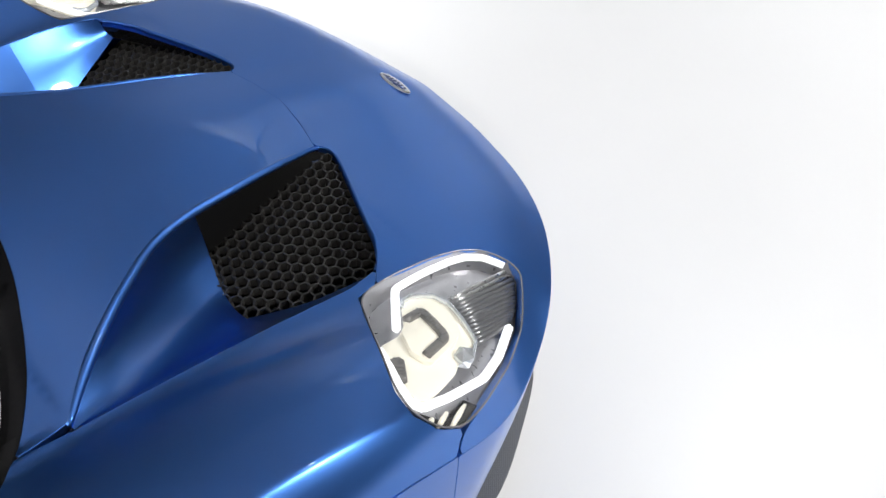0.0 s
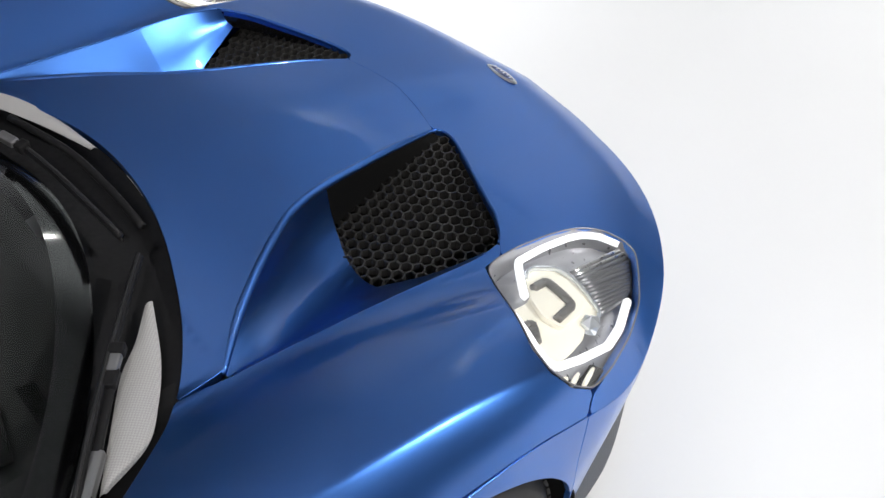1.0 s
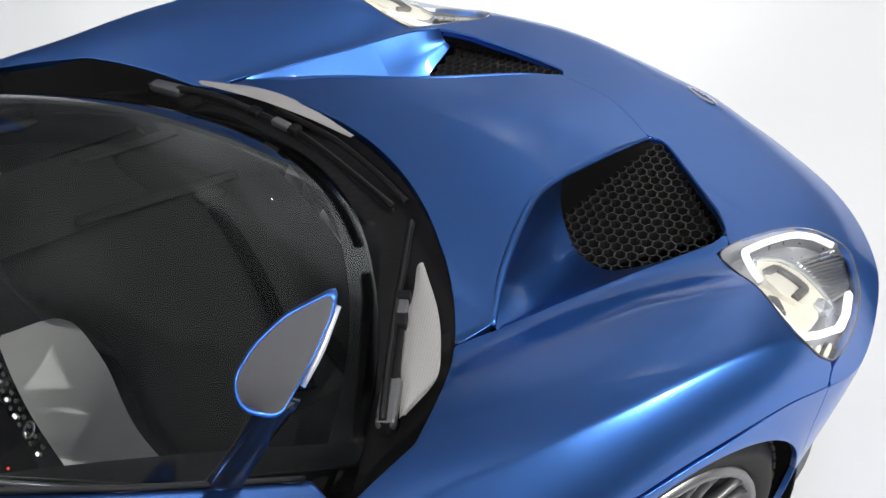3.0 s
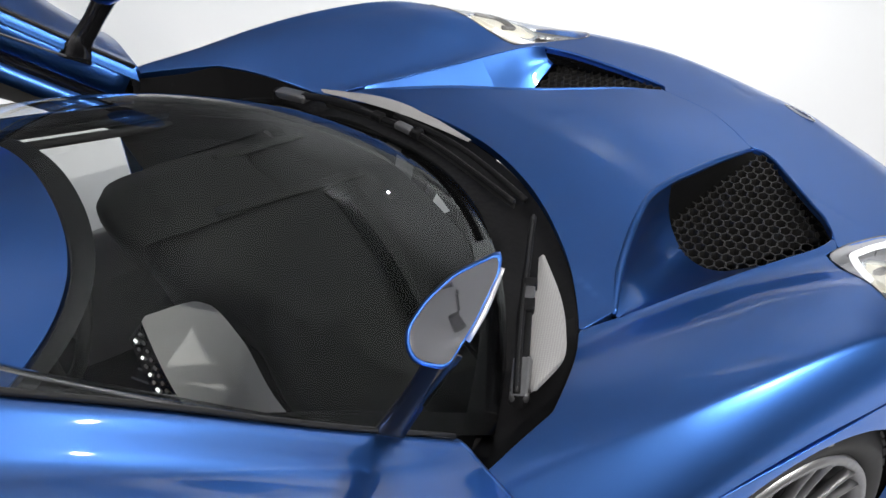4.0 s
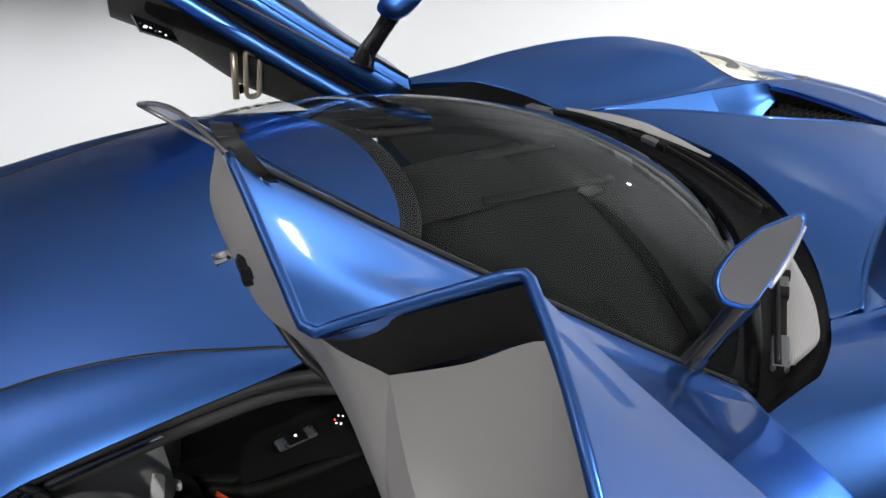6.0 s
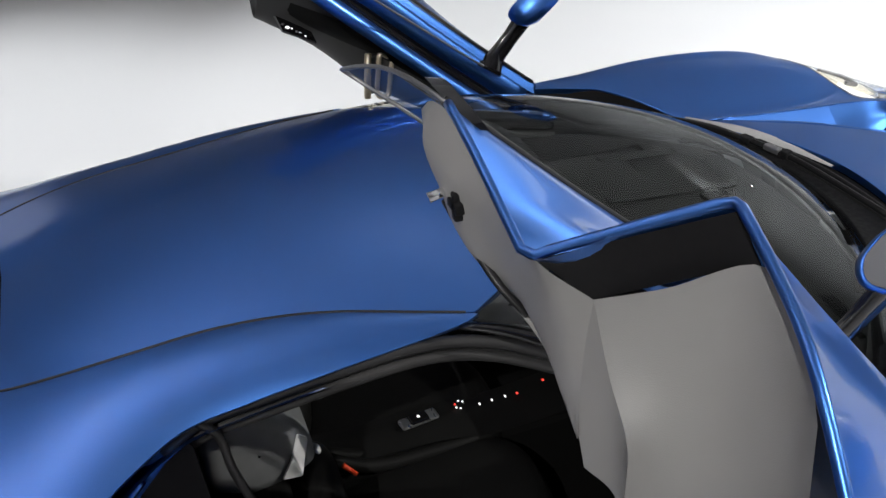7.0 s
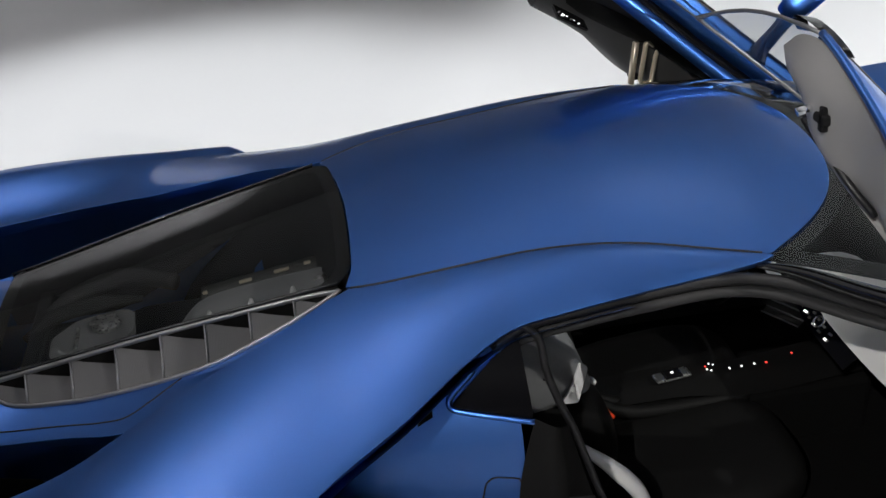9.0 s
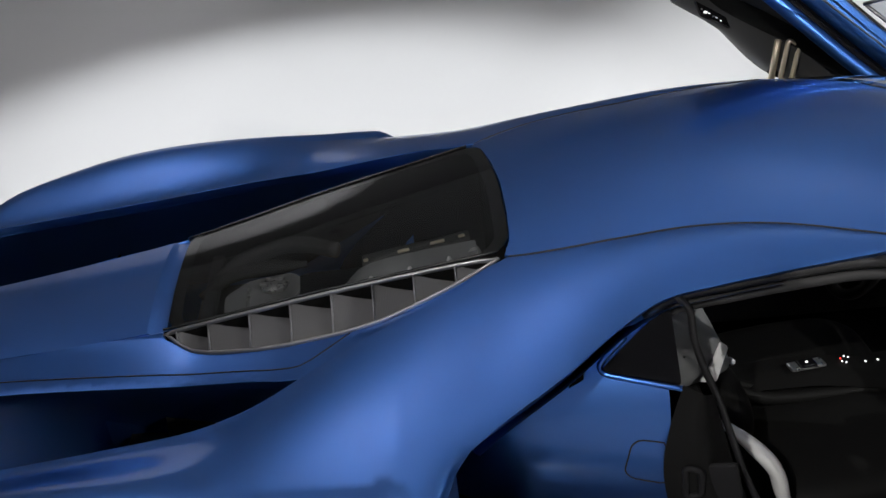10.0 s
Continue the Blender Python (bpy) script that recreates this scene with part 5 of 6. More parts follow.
# ---- doors, swung up and forward on their front hinges ----
def door(s):
    d = new("door")
    d.parent = car
    d["label"] = "blue butterfly door swung up and open, grey inside"
    belt = [(-0.50, 0.765, 0.915), (-0.70, 0.785, 1.085), (-0.90, 0.805, 1.265), (-1.08, 0.835, 1.43), (-1.254, 0.872, 1.600)]
    shoulder = [(-0.494, 0.791, 0.909), (-0.71, 0.825, 1.09), (-0.909, 0.86, 1.267), (-1.091, 0.901, 1.431), (-1.252, 0.95, 1.568)]
    third = [(-0.44, 0.825, 0.87), (-0.663, 0.887, 1.056), (-0.867, 0.943, 1.231), (-1.069, 1.011, 1.408), (-1.249, 1.035, 1.522)]
    ridge = [(-0.455, 1.30, 0.79), (-0.56, 1.315, 0.90), (-0.68, 1.29, 1.055), (-0.80, 1.245, 1.207), (-0.90, 1.208, 1.335), (-1.00, 1.168, 1.462), (-1.094, 1.13, 1.588)]
    belt = [(x, y - 0.030, z + 0.004) for x, y, z in belt]
    lip = [(x, y - 0.018, z - 0.034) for x, y, z in belt]
    n = 44
    sh, th, rg = curve3(shoulder, n), curve3(third, n), curve3(ridge, n)
    u = np.clip((np.linspace(0, 1, n) - 0.40) / 0.60, 0, 1)[:, None]
    u = u * u * (3 - 2 * u)  # towards the open end the skin runs into the notched corner
    broad = [sh + (rg - sh) * k + (0, 0, 0.020 * math.sin(math.pi * k)) for k in (0.12, 0.38, 0.70)]
    ends = [sh * 0.65 + th * 0.35, th, (th + rg) / 2]
    across_rows = [curve3(lip, n), curve3(belt, n), sh, *[b * (1 - u) + e * u for b, e in zip(broad, ends)], rg]
    skin = np.array([curve3([r[i] for r in across_rows], 30) for i in range(n)])
    patch("outer_skin", side(skin, s), PAINT, d, "blue outer door skin", flip=s < 0)
    sweep("front_roll", side(skin[0, 3:] + (-0.006, 0, -0.016), s), disc(0.017, 12), PAINT, d, "rolled front edge of the door skin")
    low = loft([ridge, [(-0.46, 1.35, 0.73), (-0.56, 1.375, 0.85), (-0.70, 1.36, 1.02), (-0.83, 1.31, 1.17), (-0.93, 1.28, 1.31), (-1.03, 1.25, 1.45), (-1.115, 1.23, 1.573)],
                [(-0.47, 1.38, 0.55), (-0.58, 1.40, 0.70), (-0.73, 1.40, 0.90), (-0.87, 1.39, 1.06), (-0.97, 1.38, 1.21), (-1.07, 1.38, 1.36), (-1.15, 1.38, 1.48)]], 40, 16)
    patch("lower_skin", side(low, s), PAINT, d, "blue lower door skin", flip=s < 0)
    # rolled bright edge of the skin at the open end
    edge = np.vstack([curve3([(-1.255, 0.846, 1.606), (-1.254, 0.886, 1.594), (-1.252, 0.95, 1.566), (-1.249, 1.025, 1.526)], 12), [(-1.240, 1.038, 1.524)],
                      curve3([(-1.225, 1.044, 1.530), (-1.16, 1.085, 1.561), (-1.105, 1.122, 1.588)], 10), [(-1.094, 1.132, 1.592)],
                      curve3([(-1.094, 1.142, 1.592), (-1.112, 1.22, 1.576), (-1.135, 1.30, 1.555), (-1.16, 1.43, 1.42)], 14)])
    sweep("skin_edge", side(edge, s), disc(0.0055, 10), PAINT, d, "rolled blue edge of the door skin")
    # black pocket below the skin's notch
    T2, C3, P8, P9 = (-1.240, 1.036, 1.518), (-1.092, 1.135, 1.585), (-1.188, 1.056, 1.470), (-1.085, 1.165, 1.545)
    pocket = np.array([[np.array(T2) * (1 - t) + np.array(C3) * t for t in np.linspace(0, 1, 10)], [np.array(P8) * (1 - t) + np.array(P9) * t + (0.03 * math.sin(math.pi * t), 0, 0) for t in np.linspace(0, 1, 10)]])
    patch("latch_pocket", side(pocket, s), BLACK, d, "black shut-line pocket", flip=s < 0)
    # inner trim: broad grey panel from the pocket down, and the jamb beside it
    trim = loft([[(-1.188, 1.056, 1.470), (-1.140, 1.105, 1.500), (-1.085, 1.165, 1.545), (-1.10, 1.25, 1.53), (-1.13, 1.31, 1.50)],
                 [(-1.200, 1.115, 1.422), (-1.160, 1.14, 1.44), (-1.12, 1.19, 1.45), (-1.12, 1.27, 1.43), (-1.15, 1.34, 1.40)],
                 [(-1.204, 1.160, 1.380), (-1.175, 1.17, 1.375), (-1.145, 1.21, 1.36), (-1.14, 1.29, 1.34), (-1.165, 1.36, 1.33)],
                 [(-1.203, 1.158, 1.290), (-1.185, 1.18, 1.280), (-1.165, 1.23, 1.26), (-1.16, 1.31, 1.25), (-1.18, 1.39, 1.25)],
                 [(-1.200, 1.175, 1.18), (-1.19, 1.22, 1.17), (-1.18, 1.27, 1.14), (-1.18, 1.34, 1.14), (-1.20, 1.42, 1.14)]], 24, 20)
    patch("inner_trim", side(trim, s), LEATHER, d, "smooth grey leather inner door trim", flip=s > 0)
    recess = loft([[(-1.188, 1.054, 1.472), (-1.187, 1.058, 1.470), (-1.186, 1.062, 1.468)], [(-1.196, 1.056, 1.42), (-1.186, 1.085, 1.425), (-1.198, 1.114, 1.423)], [(-1.200, 1.056, 1.38), (-1.182, 1.105, 1.38), (-1.202, 1.158, 1.382)],
                   [(-1.204, 1.056, 1.32), (-1.182, 1.105, 1.315), (-1.202, 1.158, 1.29)], [(-1.198, 1.06, 1.258), (-1.184, 1.10, 1.252), (-1.198, 1.168, 1.23)]], 12, 16)
    patch("trim_recess", side(recess, s), LEATHER, d, "shaded recess beside the door trim", flip=s > 0)
    jamb_rows = np.array([[(-1.256, 0.745, 1.560), (-1.258, 0.80, 1.592), (-1.254, 0.872, 1.594), (-1.250, 0.95, 1.558), (-1.238, 1.030, 1.515), (-1.188, 1.056, 1.470)],
                 [(-1.262, 0.775, 1.535), (-1.268, 0.82, 1.553), (-1.266, 0.875, 1.552), (-1.262, 0.945, 1.525), (-1.245, 1.015, 1.48), (-1.198, 1.056, 1.40)],
                 [(-1.256, 0.825, 1.515), (-1.262, 0.85, 1.515), (-1.262, 0.885, 1.505), (-1.255, 0.94, 1.475), (-1.238, 1.00, 1.43), (-1.203, 1.058, 1.35)],
                 [(-1.250, 0.825, 1.480), (-1.252, 0.855, 1.475), (-1.252, 0.895, 1.462), (-1.243, 0.94, 1.43), (-1.228, 0.99, 1.38), (-1.206, 1.06, 1.30)],
                 [(-1.222, 0.868, 1.435), (-1.222, 0.89, 1.425), (-1.222, 0.915, 1.41), (-1.218, 0.945, 1.385), (-1.214, 0.99, 1.355), (-1.206, 1.055, 1.33)],
                 [(-1.200, 0.935, 1.388), (-1.200, 0.955, 1.372), (-1.200, 0.98, 1.352), (-1.200, 1.00, 1.335), (-1.200, 1.03, 1.31), (-1.200, 1.06, 1.285)]])
    jamb_rows[1:5, :, 0] += (0, -0.010, -0.010, 0.012, 0.014, 0.0)  # soft folds
    jamb = loft(jamb_rows, 30, 22)
    patch("jamb_trim", side(jamb, s), LEATHER, d, "grey door jamb panel", flip=s > 0)
    hump = [[(-1.236 - 0.024 * math.sin(a), 0.800 - 0.060 * math.cos(a), 1.578 + 0.036 * math.sin(a)), (-1.215 - 0.022 * math.sin(a), 0.800 - 0.060 * math.cos(a), 1.572 + 0.036 * math.sin(a))] for a in np.linspace(0, math.pi, 14)]
    patch("end_cap", side(hump, s), GLOSS_BLACK, d, "rounded gloss black cap at the top of the door end", flip=s < 0)
    sweep("jamb_seam", side(curve3([(-1.262, 0.835, 1.487), (-1.258, 0.862, 1.472), (-1.250, 0.90, 1.452), (-1.238, 0.935, 1.425), (-1.216, 0.955, 1.395)], 16), s), bar(0.010, 0.008, 0.3), SEAL, d, "dark seam in the jamb panel")
    # inside face toward the cabin
    sag = 0.10 if s > 0 else 0.0
    face = loft([[(-0.50, 0.75, 0.90), (-0.72, 0.77, 1.06), (-0.92, 0.80, 1.22), (-1.10, 0.83, 1.35), (-1.175, 0.865, 1.38)],
                 [(-0.50, 0.80, 0.82), (-0.70, 0.85, 0.98), (-0.90, 0.90, 1.12), (-1.06, 0.955, 1.19), (-1.15, 1.02, 1.195)] if s < 0 else [(-0.50, 0.80, 0.82), (-0.70, 0.85, 0.98), (-0.90, 0.90, 1.12), (-1.08, 0.945, 1.23), (-1.203, 1.00, 1.28)],
                 [(-0.50, 0.87, 0.74 - sag), (-0.70, 0.95, 0.86 - sag), (-0.88 - 0.2 * sag, 1.04, 0.98 - sag), (-1.06, 1.12, 1.08 - 0.7 * sag), (-1.17 - 0.5 * sag, 1.16, 1.13 - 0.2 * sag)],
                 [(-0.50, 0.95, 0.50 + 1.8 * sag), (-0.68, 1.08, 0.66 + 0.9 * sag), (-0.88, 1.22, 0.86 - 0.5 * sag), (-1.06, 1.33, 1.03 - 0.4 * sag), (-1.20, 1.42, 1.14 - 0.2 * sag)]], 30, 18)
    patch("cabin_trim", side(face, s), CHARCOAL, d, "charcoal leather cabin side of the door", flip=s < 0)
    bolster = loft([[(-0.62, 0.86, 0.87), (-0.82, 0.93, 1.00), (-1.02, 0.995, 1.12), (-1.15, 1.05, 1.18)], [(-0.62, 0.86, 0.82), (-0.82, 0.95, 0.94), (-1.02, 1.03, 1.06), (-1.15, 1.09, 1.13)],
                    [(-0.62, 0.91, 0.78), (-0.82, 1.01, 0.90), (-1.02, 1.10, 1.02), (-1.15, 1.15, 1.10)]], 20, 8)
    patch("armrest", side(bolster + (0.0, -0.02, 0.01), s), SHADED_LEATHER, d, "dark armrest, cabin shade put into its colour", flip=s < 0)
    # pull handle: a pale flat bar and a hoop beside it
    pull = new("pull_handle")
    pull.parent = d
    sweep("pull_bar", side([(-0.924, 0.95, 1.012), (-0.932, 0.95, 0.946), (-0.940, 0.95, 0.876)], s), bar(0.018, 0.022, 0.3), GOLD_METAL, pull, "pale gold pull bar", up=(0, 1, 0))
    hoop = rounded(np.array([(-0.891, 0.95, 1.010), (-0.912, 0.95, 0.872), (-0.874, 0.955, 0.866), (-0.853, 0.96, 0.982)]), 0.016, 5)
    sweep("pull_hoop", side(hoop, s), bar(0.012, 0.020, 0.3), GOLD_METAL, pull, "pale gold hoop", closed=True, up=(0, 1, 0))
    for z, x in ((1.000, -0.905), (0.886, -0.920)):
        block("pull_mount", (0.03, 0.05, 0.010), (x, s * 0.985, z), BLACK, pull, bevel=0.003)
    sw = new("window_switch")
    sw.parent = d
    plate_pts = [(-1.135, 1.225, 1.085), (-1.045, 1.205, 1.030), (-1.035, 1.175, 0.995), (-1.125, 1.185, 1.045)]
    plate("switch_panel", side([np.array(p) + (-0.018 + (0.07 if s < 0 else 0), -0.13, 0.042) for p in plate_pts], s), 0.01, GLOSS_BLACK, sw, bevel=0)
    for k in range(7):
        c = np.array((-1.118, 1.20, 1.062)) * (1 - k / 6) + np.array((-1.050, 1.188, 1.012)) * (k / 6) + (-0.018 + (0.07 if s < 0 else 0), -0.136 - 0.006 * (k % 2), 0.044)
        block("switch_mark", (0.006 + 0.005 * (k % 3 == 1), 0.003, 0.008), (c[0], c[1] * s, c[2]), WHITE_GLOW if k % 3 else ALUMINIUM, sw, bevel=0.001, turn=(30, 30, 0))
    # latch pin
    bm = bmesh.new()
    bmesh.ops.create_cone(bm, cap_ends=True, segments=16, radius1=0.006, radius2=0.005, depth=0.022)
    bmesh.ops.transform(bm, matrix=pose(-1.282, 0.874 * s, 1.518, 0, 78, 0), verts=bm.verts)
    part("latch_pin", bm, CHROME, d, "bright latch pin", True)
    block("latch_plate", (0.012, 0.03, 0.016), (-1.268, 0.892 * s, 1.512), BLACK, d, bevel=0.003, turn=(0, 0, 0))
    block("latch_plate", (0.012, 0.012, 0.034), (-1.268, 0.897 * s, 1.512), BLACK, d, bevel=0.003)
    # side glass standing in from the beltline, with a rubber strip
    glass = np.array([[np.array(b) * (1 - t) + np.array(c) * t + (0, 0, 0.02 * math.sin(math.pi * t)) for t in np.linspace(0, 1, 8)]
                      for b, c in zip(curve3(belt, 24), curve3([(-0.52, 0.75, 0.90), (-0.64, 0.725, 0.99), (-0.87, 0.685, 1.18), (-1.025, 0.655, 1.31), (-1.12, 0.61, 1.39), (-1.305, 0.548, 1.55)], 24))])
    g = patch("side_glass", side(glass, s), SIDE_GLASS, d, "lightly tinted door glass", flip=s > 0)
    g.visible_shadow = False
    sweep("glass_edge", side(glass[:, -1], s), disc(0.003, 8), GREY_METAL, d)
    sweep("glass_edge", side(glass[-1], s), disc(0.003, 8), GREY_METAL, d)
    sweep("belt_strip", side(curve3(belt, 30) + (0, -0.006, 0.002), s), bar(0.008, 0.008, 0.3), SEAL, d, "black belt seal")
    # inner window frame: blue upper rail, black glass slot, blue lower rail
    B = curve3(belt, 30)
    fall = np.array((-0.045, -0.016, -0.050))
    for nm, a, b, mat, label in (("window_rail", 0.12, 1.25, PAINT, "blue painted inner window rail"), ("glass_slot", 1.25, 1.62, GLOSS_BLACK, "black glass slot"), ("lower_rail", 1.62, 2.25, PAINT, "blue painted rail under the glass slot")):
        in_set = np.array((0, -0.004 if mat is PAINT else 0.006, 0))
        rows = np.array([[q + fall * a + in_set, q + fall * (a * 0.5 + b * 0.5) + in_set * 1.5, q + fall * b + in_set] for q in B[: (30 if s > 0 else 18)]])
        patch(nm, side(rows, s), mat, d, label, flip=s > 0, thick=0.004)
    # hinge cover between door and wing
    hinge = loft([[(-0.51, 0.76, 0.88), (-0.47, 0.80, 0.84), (-0.44, 0.85, 0.79)], [(-0.52, 0.73, 0.80), (-0.50, 0.80, 0.76), (-0.44, 0.86, 0.70)], [(-0.50, 0.72, 0.62), (-0.48, 0.80, 0.55), (-0.44, 0.9, 0.5)]], 12, 10)
    patch("hinge_cover", side(hinge, s), BLACK, d, flip=s > 0)
    # mirror on a slim stalk
    stalk = curve3([(-0.632, 0.735, 0.978), (-0.61, 0.74, 1.01), (-0.57, 0.742, 1.052), (-0.512, 0.745, 1.115)], 14)
    m = sweep("mirror_stalk", side(stalk, s), bar(0.06, 0.022, 0.45), GLOSS_BLACK, d, "slim gloss black mirror stalk", up=(0, 1, 0), taper=[1.5, 0.95, 0.85, 1.0])
    outline = resample(rounded([(-0.414, 0.735, 1.235), (-0.480, 0.717, 1.214), (-0.525, 0.714, 1.188), (-0.559, 0.720, 1.159), (-0.568, 0.731, 1.139), (-0.565, 0.746, 1.121),
                                (-0.532, 0.772, 1.111), (-0.478, 0.762, 1.159), (-0.425, 0.746, 1.213)], 0.014, 4), 0.008, True)
    cen = outline.mean(0)
    nrm = np.array((-0.38, 0.72, 0.58))
    nrm /= np.linalg.norm(nrm)
    a, e = np.array((-0.530, 0.772, 1.113)), np.array((-0.424, 0.746, 1.218))
    rings = []
    for k, (depth, size) in enumerate(((0.0, 0.90), (-0.004, 0.955), (0.0, 1.0), (0.012, 1.02), (0.035, 0.97), (0.055, 0.80), (0.066, 0.5), (0.070, 0.05))):
        rings.append(cen + (outline - cen) * size - nrm * depth)
    rings = np.array([np.vstack([r, r[:1]]) for r in rings])
    shell = patch("mirror_shell", side(rings, s), PAINT, d, "blue mirror housing", flip=s > 0)
    gl = cen + (outline - cen) * 0.915 + nrm * 0.001
    plate("mirror_glass", side(gl, s) if s > 0 else side(gl, s)[::-1], 0.003, MIRROR, shell, "mirror glass", bevel=0)
    sweep("mirror_lamp", side(curve3([e - nrm * 0.016 + (0, 0.004, 0), e * 0.6 + a * 0.4 - nrm * 0.018 + (0, 0.010, 0), e * 0.3 + a * 0.7 - nrm * 0.018 + (0, 0.010, 0)], 10), s), bar(0.014, 0.008, 0.4), REFLECTOR, shell, "clear turn lamp in the mirror edge", taper=[0.6, 1.0, 0.7])


door(-1)
door(1)

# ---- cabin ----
# floor, bulkhead and firewall are near-black in place of cabin shade
block("floor_pan", (1.75, 1.25, 0.02), (-0.95, 0, 0.16), SHADE_BLACK, car, bevel=0)
block("bulkhead", (0.03, 1.04, 0.75), (-1.80, 0, 0.56), SHADE_BLACK, car, bevel=0)
block("firewall", (0.03, 1.30, 0.62), (-0.28, 0, 0.46), SHADE_BLACK, car, bevel=0)
dash = loft([[(-0.20, -0.60, 0.74), (-0.14, -0.3, 0.775), (-0.12, 0, 0.78), (-0.14, 0.3, 0.775), (-0.20, 0.60, 0.74)],
             [(-0.40, -0.60, 0.72), (-0.42, -0.3, 0.755), (-0.42, 0, 0.765), (-0.42, 0.3, 0.775), (-0.40, 0.60, 0.72)],
             [(-0.54, -0.58, 0.66), (-0.595, -0.3, 0.684), (-0.58, -0.02, 0.678), (-0.68, 0.24, 0.73), (-0.60, 0.58, 0.66)],
             [(-0.52, -0.58, 0.55), (-0.57, -0.3, 0.56), (-0.56, -0.02, 0.56), (-0.66, 0.26, 0.56), (-0.60, 0.58, 0.55)]], 40, 24)
patch("dashboard", dash, DASH, car, "charcoal leather dashboard under the windscreen", flip=True)
binnacle = loft([[(-0.36, 0.18, 0.775), (-0.40, 0.33, 0.80), (-0.36, 0.48, 0.77)], [(-0.58, 0.18, 0.785), (-0.62, 0.33, 0.825), (-0.58, 0.48, 0.785)], [(-0.70, 0.19, 0.775), (-0.74, 0.33, 0.815), (-0.70, 0.47, 0.775)], [(-0.68, 0.19, 0.69), (-0.72, 0.33, 0.69), (-0.68, 0.47, 0.69)]], 18, 16)
patch("instrument_binnacle", binnacle, DASH, car, "hooded instrument binnacle", flip=True)
sweep("demister_slot", curve3([(-0.19, 0.47, 0.772), (-0.15, 0.425, 0.776), (-0.10, 0.25, 0.784), (-0.082, 0.12, 0.786), (-0.09, -0.03, 0.786), (-0.111, -0.17, 0.784), (-0.15, -0.28, 0.780), (-0.20, -0.37, 0.775)], 40), bar(0.028, 0.006, 0.3), SHADE_BLACK, car, "black demister slot along the windscreen base")
sweep("dash_ridge", curve3([(-0.53, 0.202, 0.792), (-0.32, 0.172, 0.790), (-0.20, 0.158, 0.786)], 16), disc(0.018, 10, 0.3), DASH, car)
sweep("dash_ridge", curve3([(-0.46, 0.404, 0.797), (-0.35, 0.402, 0.792), (-0.245, 0.400, 0.784)], 16), disc(0.018, 10, 0.3), DASH, car)
block("dash_sensor", (0.06, 0.045, 0.006), (-0.275, 0.125, 0.783), DASH, car, "small grey sensor cap on the dashboard", 0.008, (0, 0, 10))
sweep("dash_strip", curve3([(-0.285, 0.085, 0.782), (-0.29, -0.02, 0.783), (-0.303, -0.16, 0.782), (-0.33, -0.32, 0.776), (-0.36, -0.46, 0.765)], 24), bar(0.030, 0.006, 0.3), SHADE_BLACK, car, "black trim strip across the dashboard")
sweep("steering_wheel", [(-0.88 + 0.06 * math.sin(a), 0.33 + 0.165 * math.cos(a), 0.60 + 0.15 * math.sin(a)) for a in np.linspace(0, 2 * math.pi, 36, endpoint=False)], disc(0.016, 8), SHADED_LEATHER, car, "flat-bottomed dark steering wheel", closed=True, up=(1, 0, 0.3))
block("steering_hub", (0.05, 0.14, 0.10), (-0.86, 0.33, 0.60), BLACK, car, bevel=0.015)
console = loft([[(-0.62, -0.04, 0.38), (-0.90, -0.03, 0.345), (-1.10, -0.02, 0.365), (-1.28, -0.01, 0.36), (-1.60, 0.0, 0.39)], [(-0.62, 0.04, 0.39), (-0.90, 0.05, 0.355), (-1.10, 0.05, 0.375), (-1.28, 0.06, 0.37), (-1.60, 0.06, 0.40)],
                [(-0.62, 0.13, 0.38), (-0.90, 0.13, 0.345), (-1.10, 0.12, 0.365), (-1.28, 0.12, 0.36), (-1.60, 0.12, 0.39)]], 24, 8)
patch("centre_console", console, SHADED_LEATHER, car, "charcoal leather centre console, darkened for cabin shade")
block("console_body", (1.05, 0.15, 0.20), (-1.10, 0.05, 0.24), SHADE_BLACK, car, bevel=0.02)
frame3 = new("shifter")
frame3.parent = car
block("shifter_surround", (0.10, 0.040, 0.010), (-1.105, 0.052, 0.384), ALUMINIUM, frame3, "brushed metal surround", 0.006, (0, 0, 8))
block("shifter_dial", (0.05, 0.036, 0.012), (-1.105, 0.052, 0.387), GLOSS_BLACK, frame3, bevel=0.004, turn=(0, 0, 8))
block("shifter_mark", (0.006, 0.006, 0.002), (-1.105, 0.052, 0.394), WHITE_GLOW, frame3, bevel=0)
# lit buttons along the centre stack
BUTTONS = (((-0.998, 0.089), 1), ((-0.985, 0.099), 0), ((-0.976, 0.092), 0), ((-0.989, 0.069), 0), ((-0.998, 0.076), 0), ((-0.939, 0.066), 0), ((-0.905, 0.068), 0), ((-0.869, 0.069), 0), ((-0.836, 0.068), 1), ((-0.755, 0.090), 1))
for k, (c, red) in enumerate(BUTTONS):
    block("lit_button", (0.0045, 0.007 if k > 4 else 0.0045, 0.003), (c[0], c[1], 0.366), RED_GLOW if red else WHITE_GLOW, car, "small glowing button", 0.001)
speaker = loft([[(-0.74, 0.10, 0.44), (-0.62, 0.16, 0.49), (-0.52, 0.24, 0.53)], [(-0.80, 0.20, 0.44), (-0.68, 0.26, 0.49), (-0.58, 0.32, 0.53)]], 14, 14)
patch("speaker_mesh", speaker, GRILLE, car, "fine black speaker mesh")
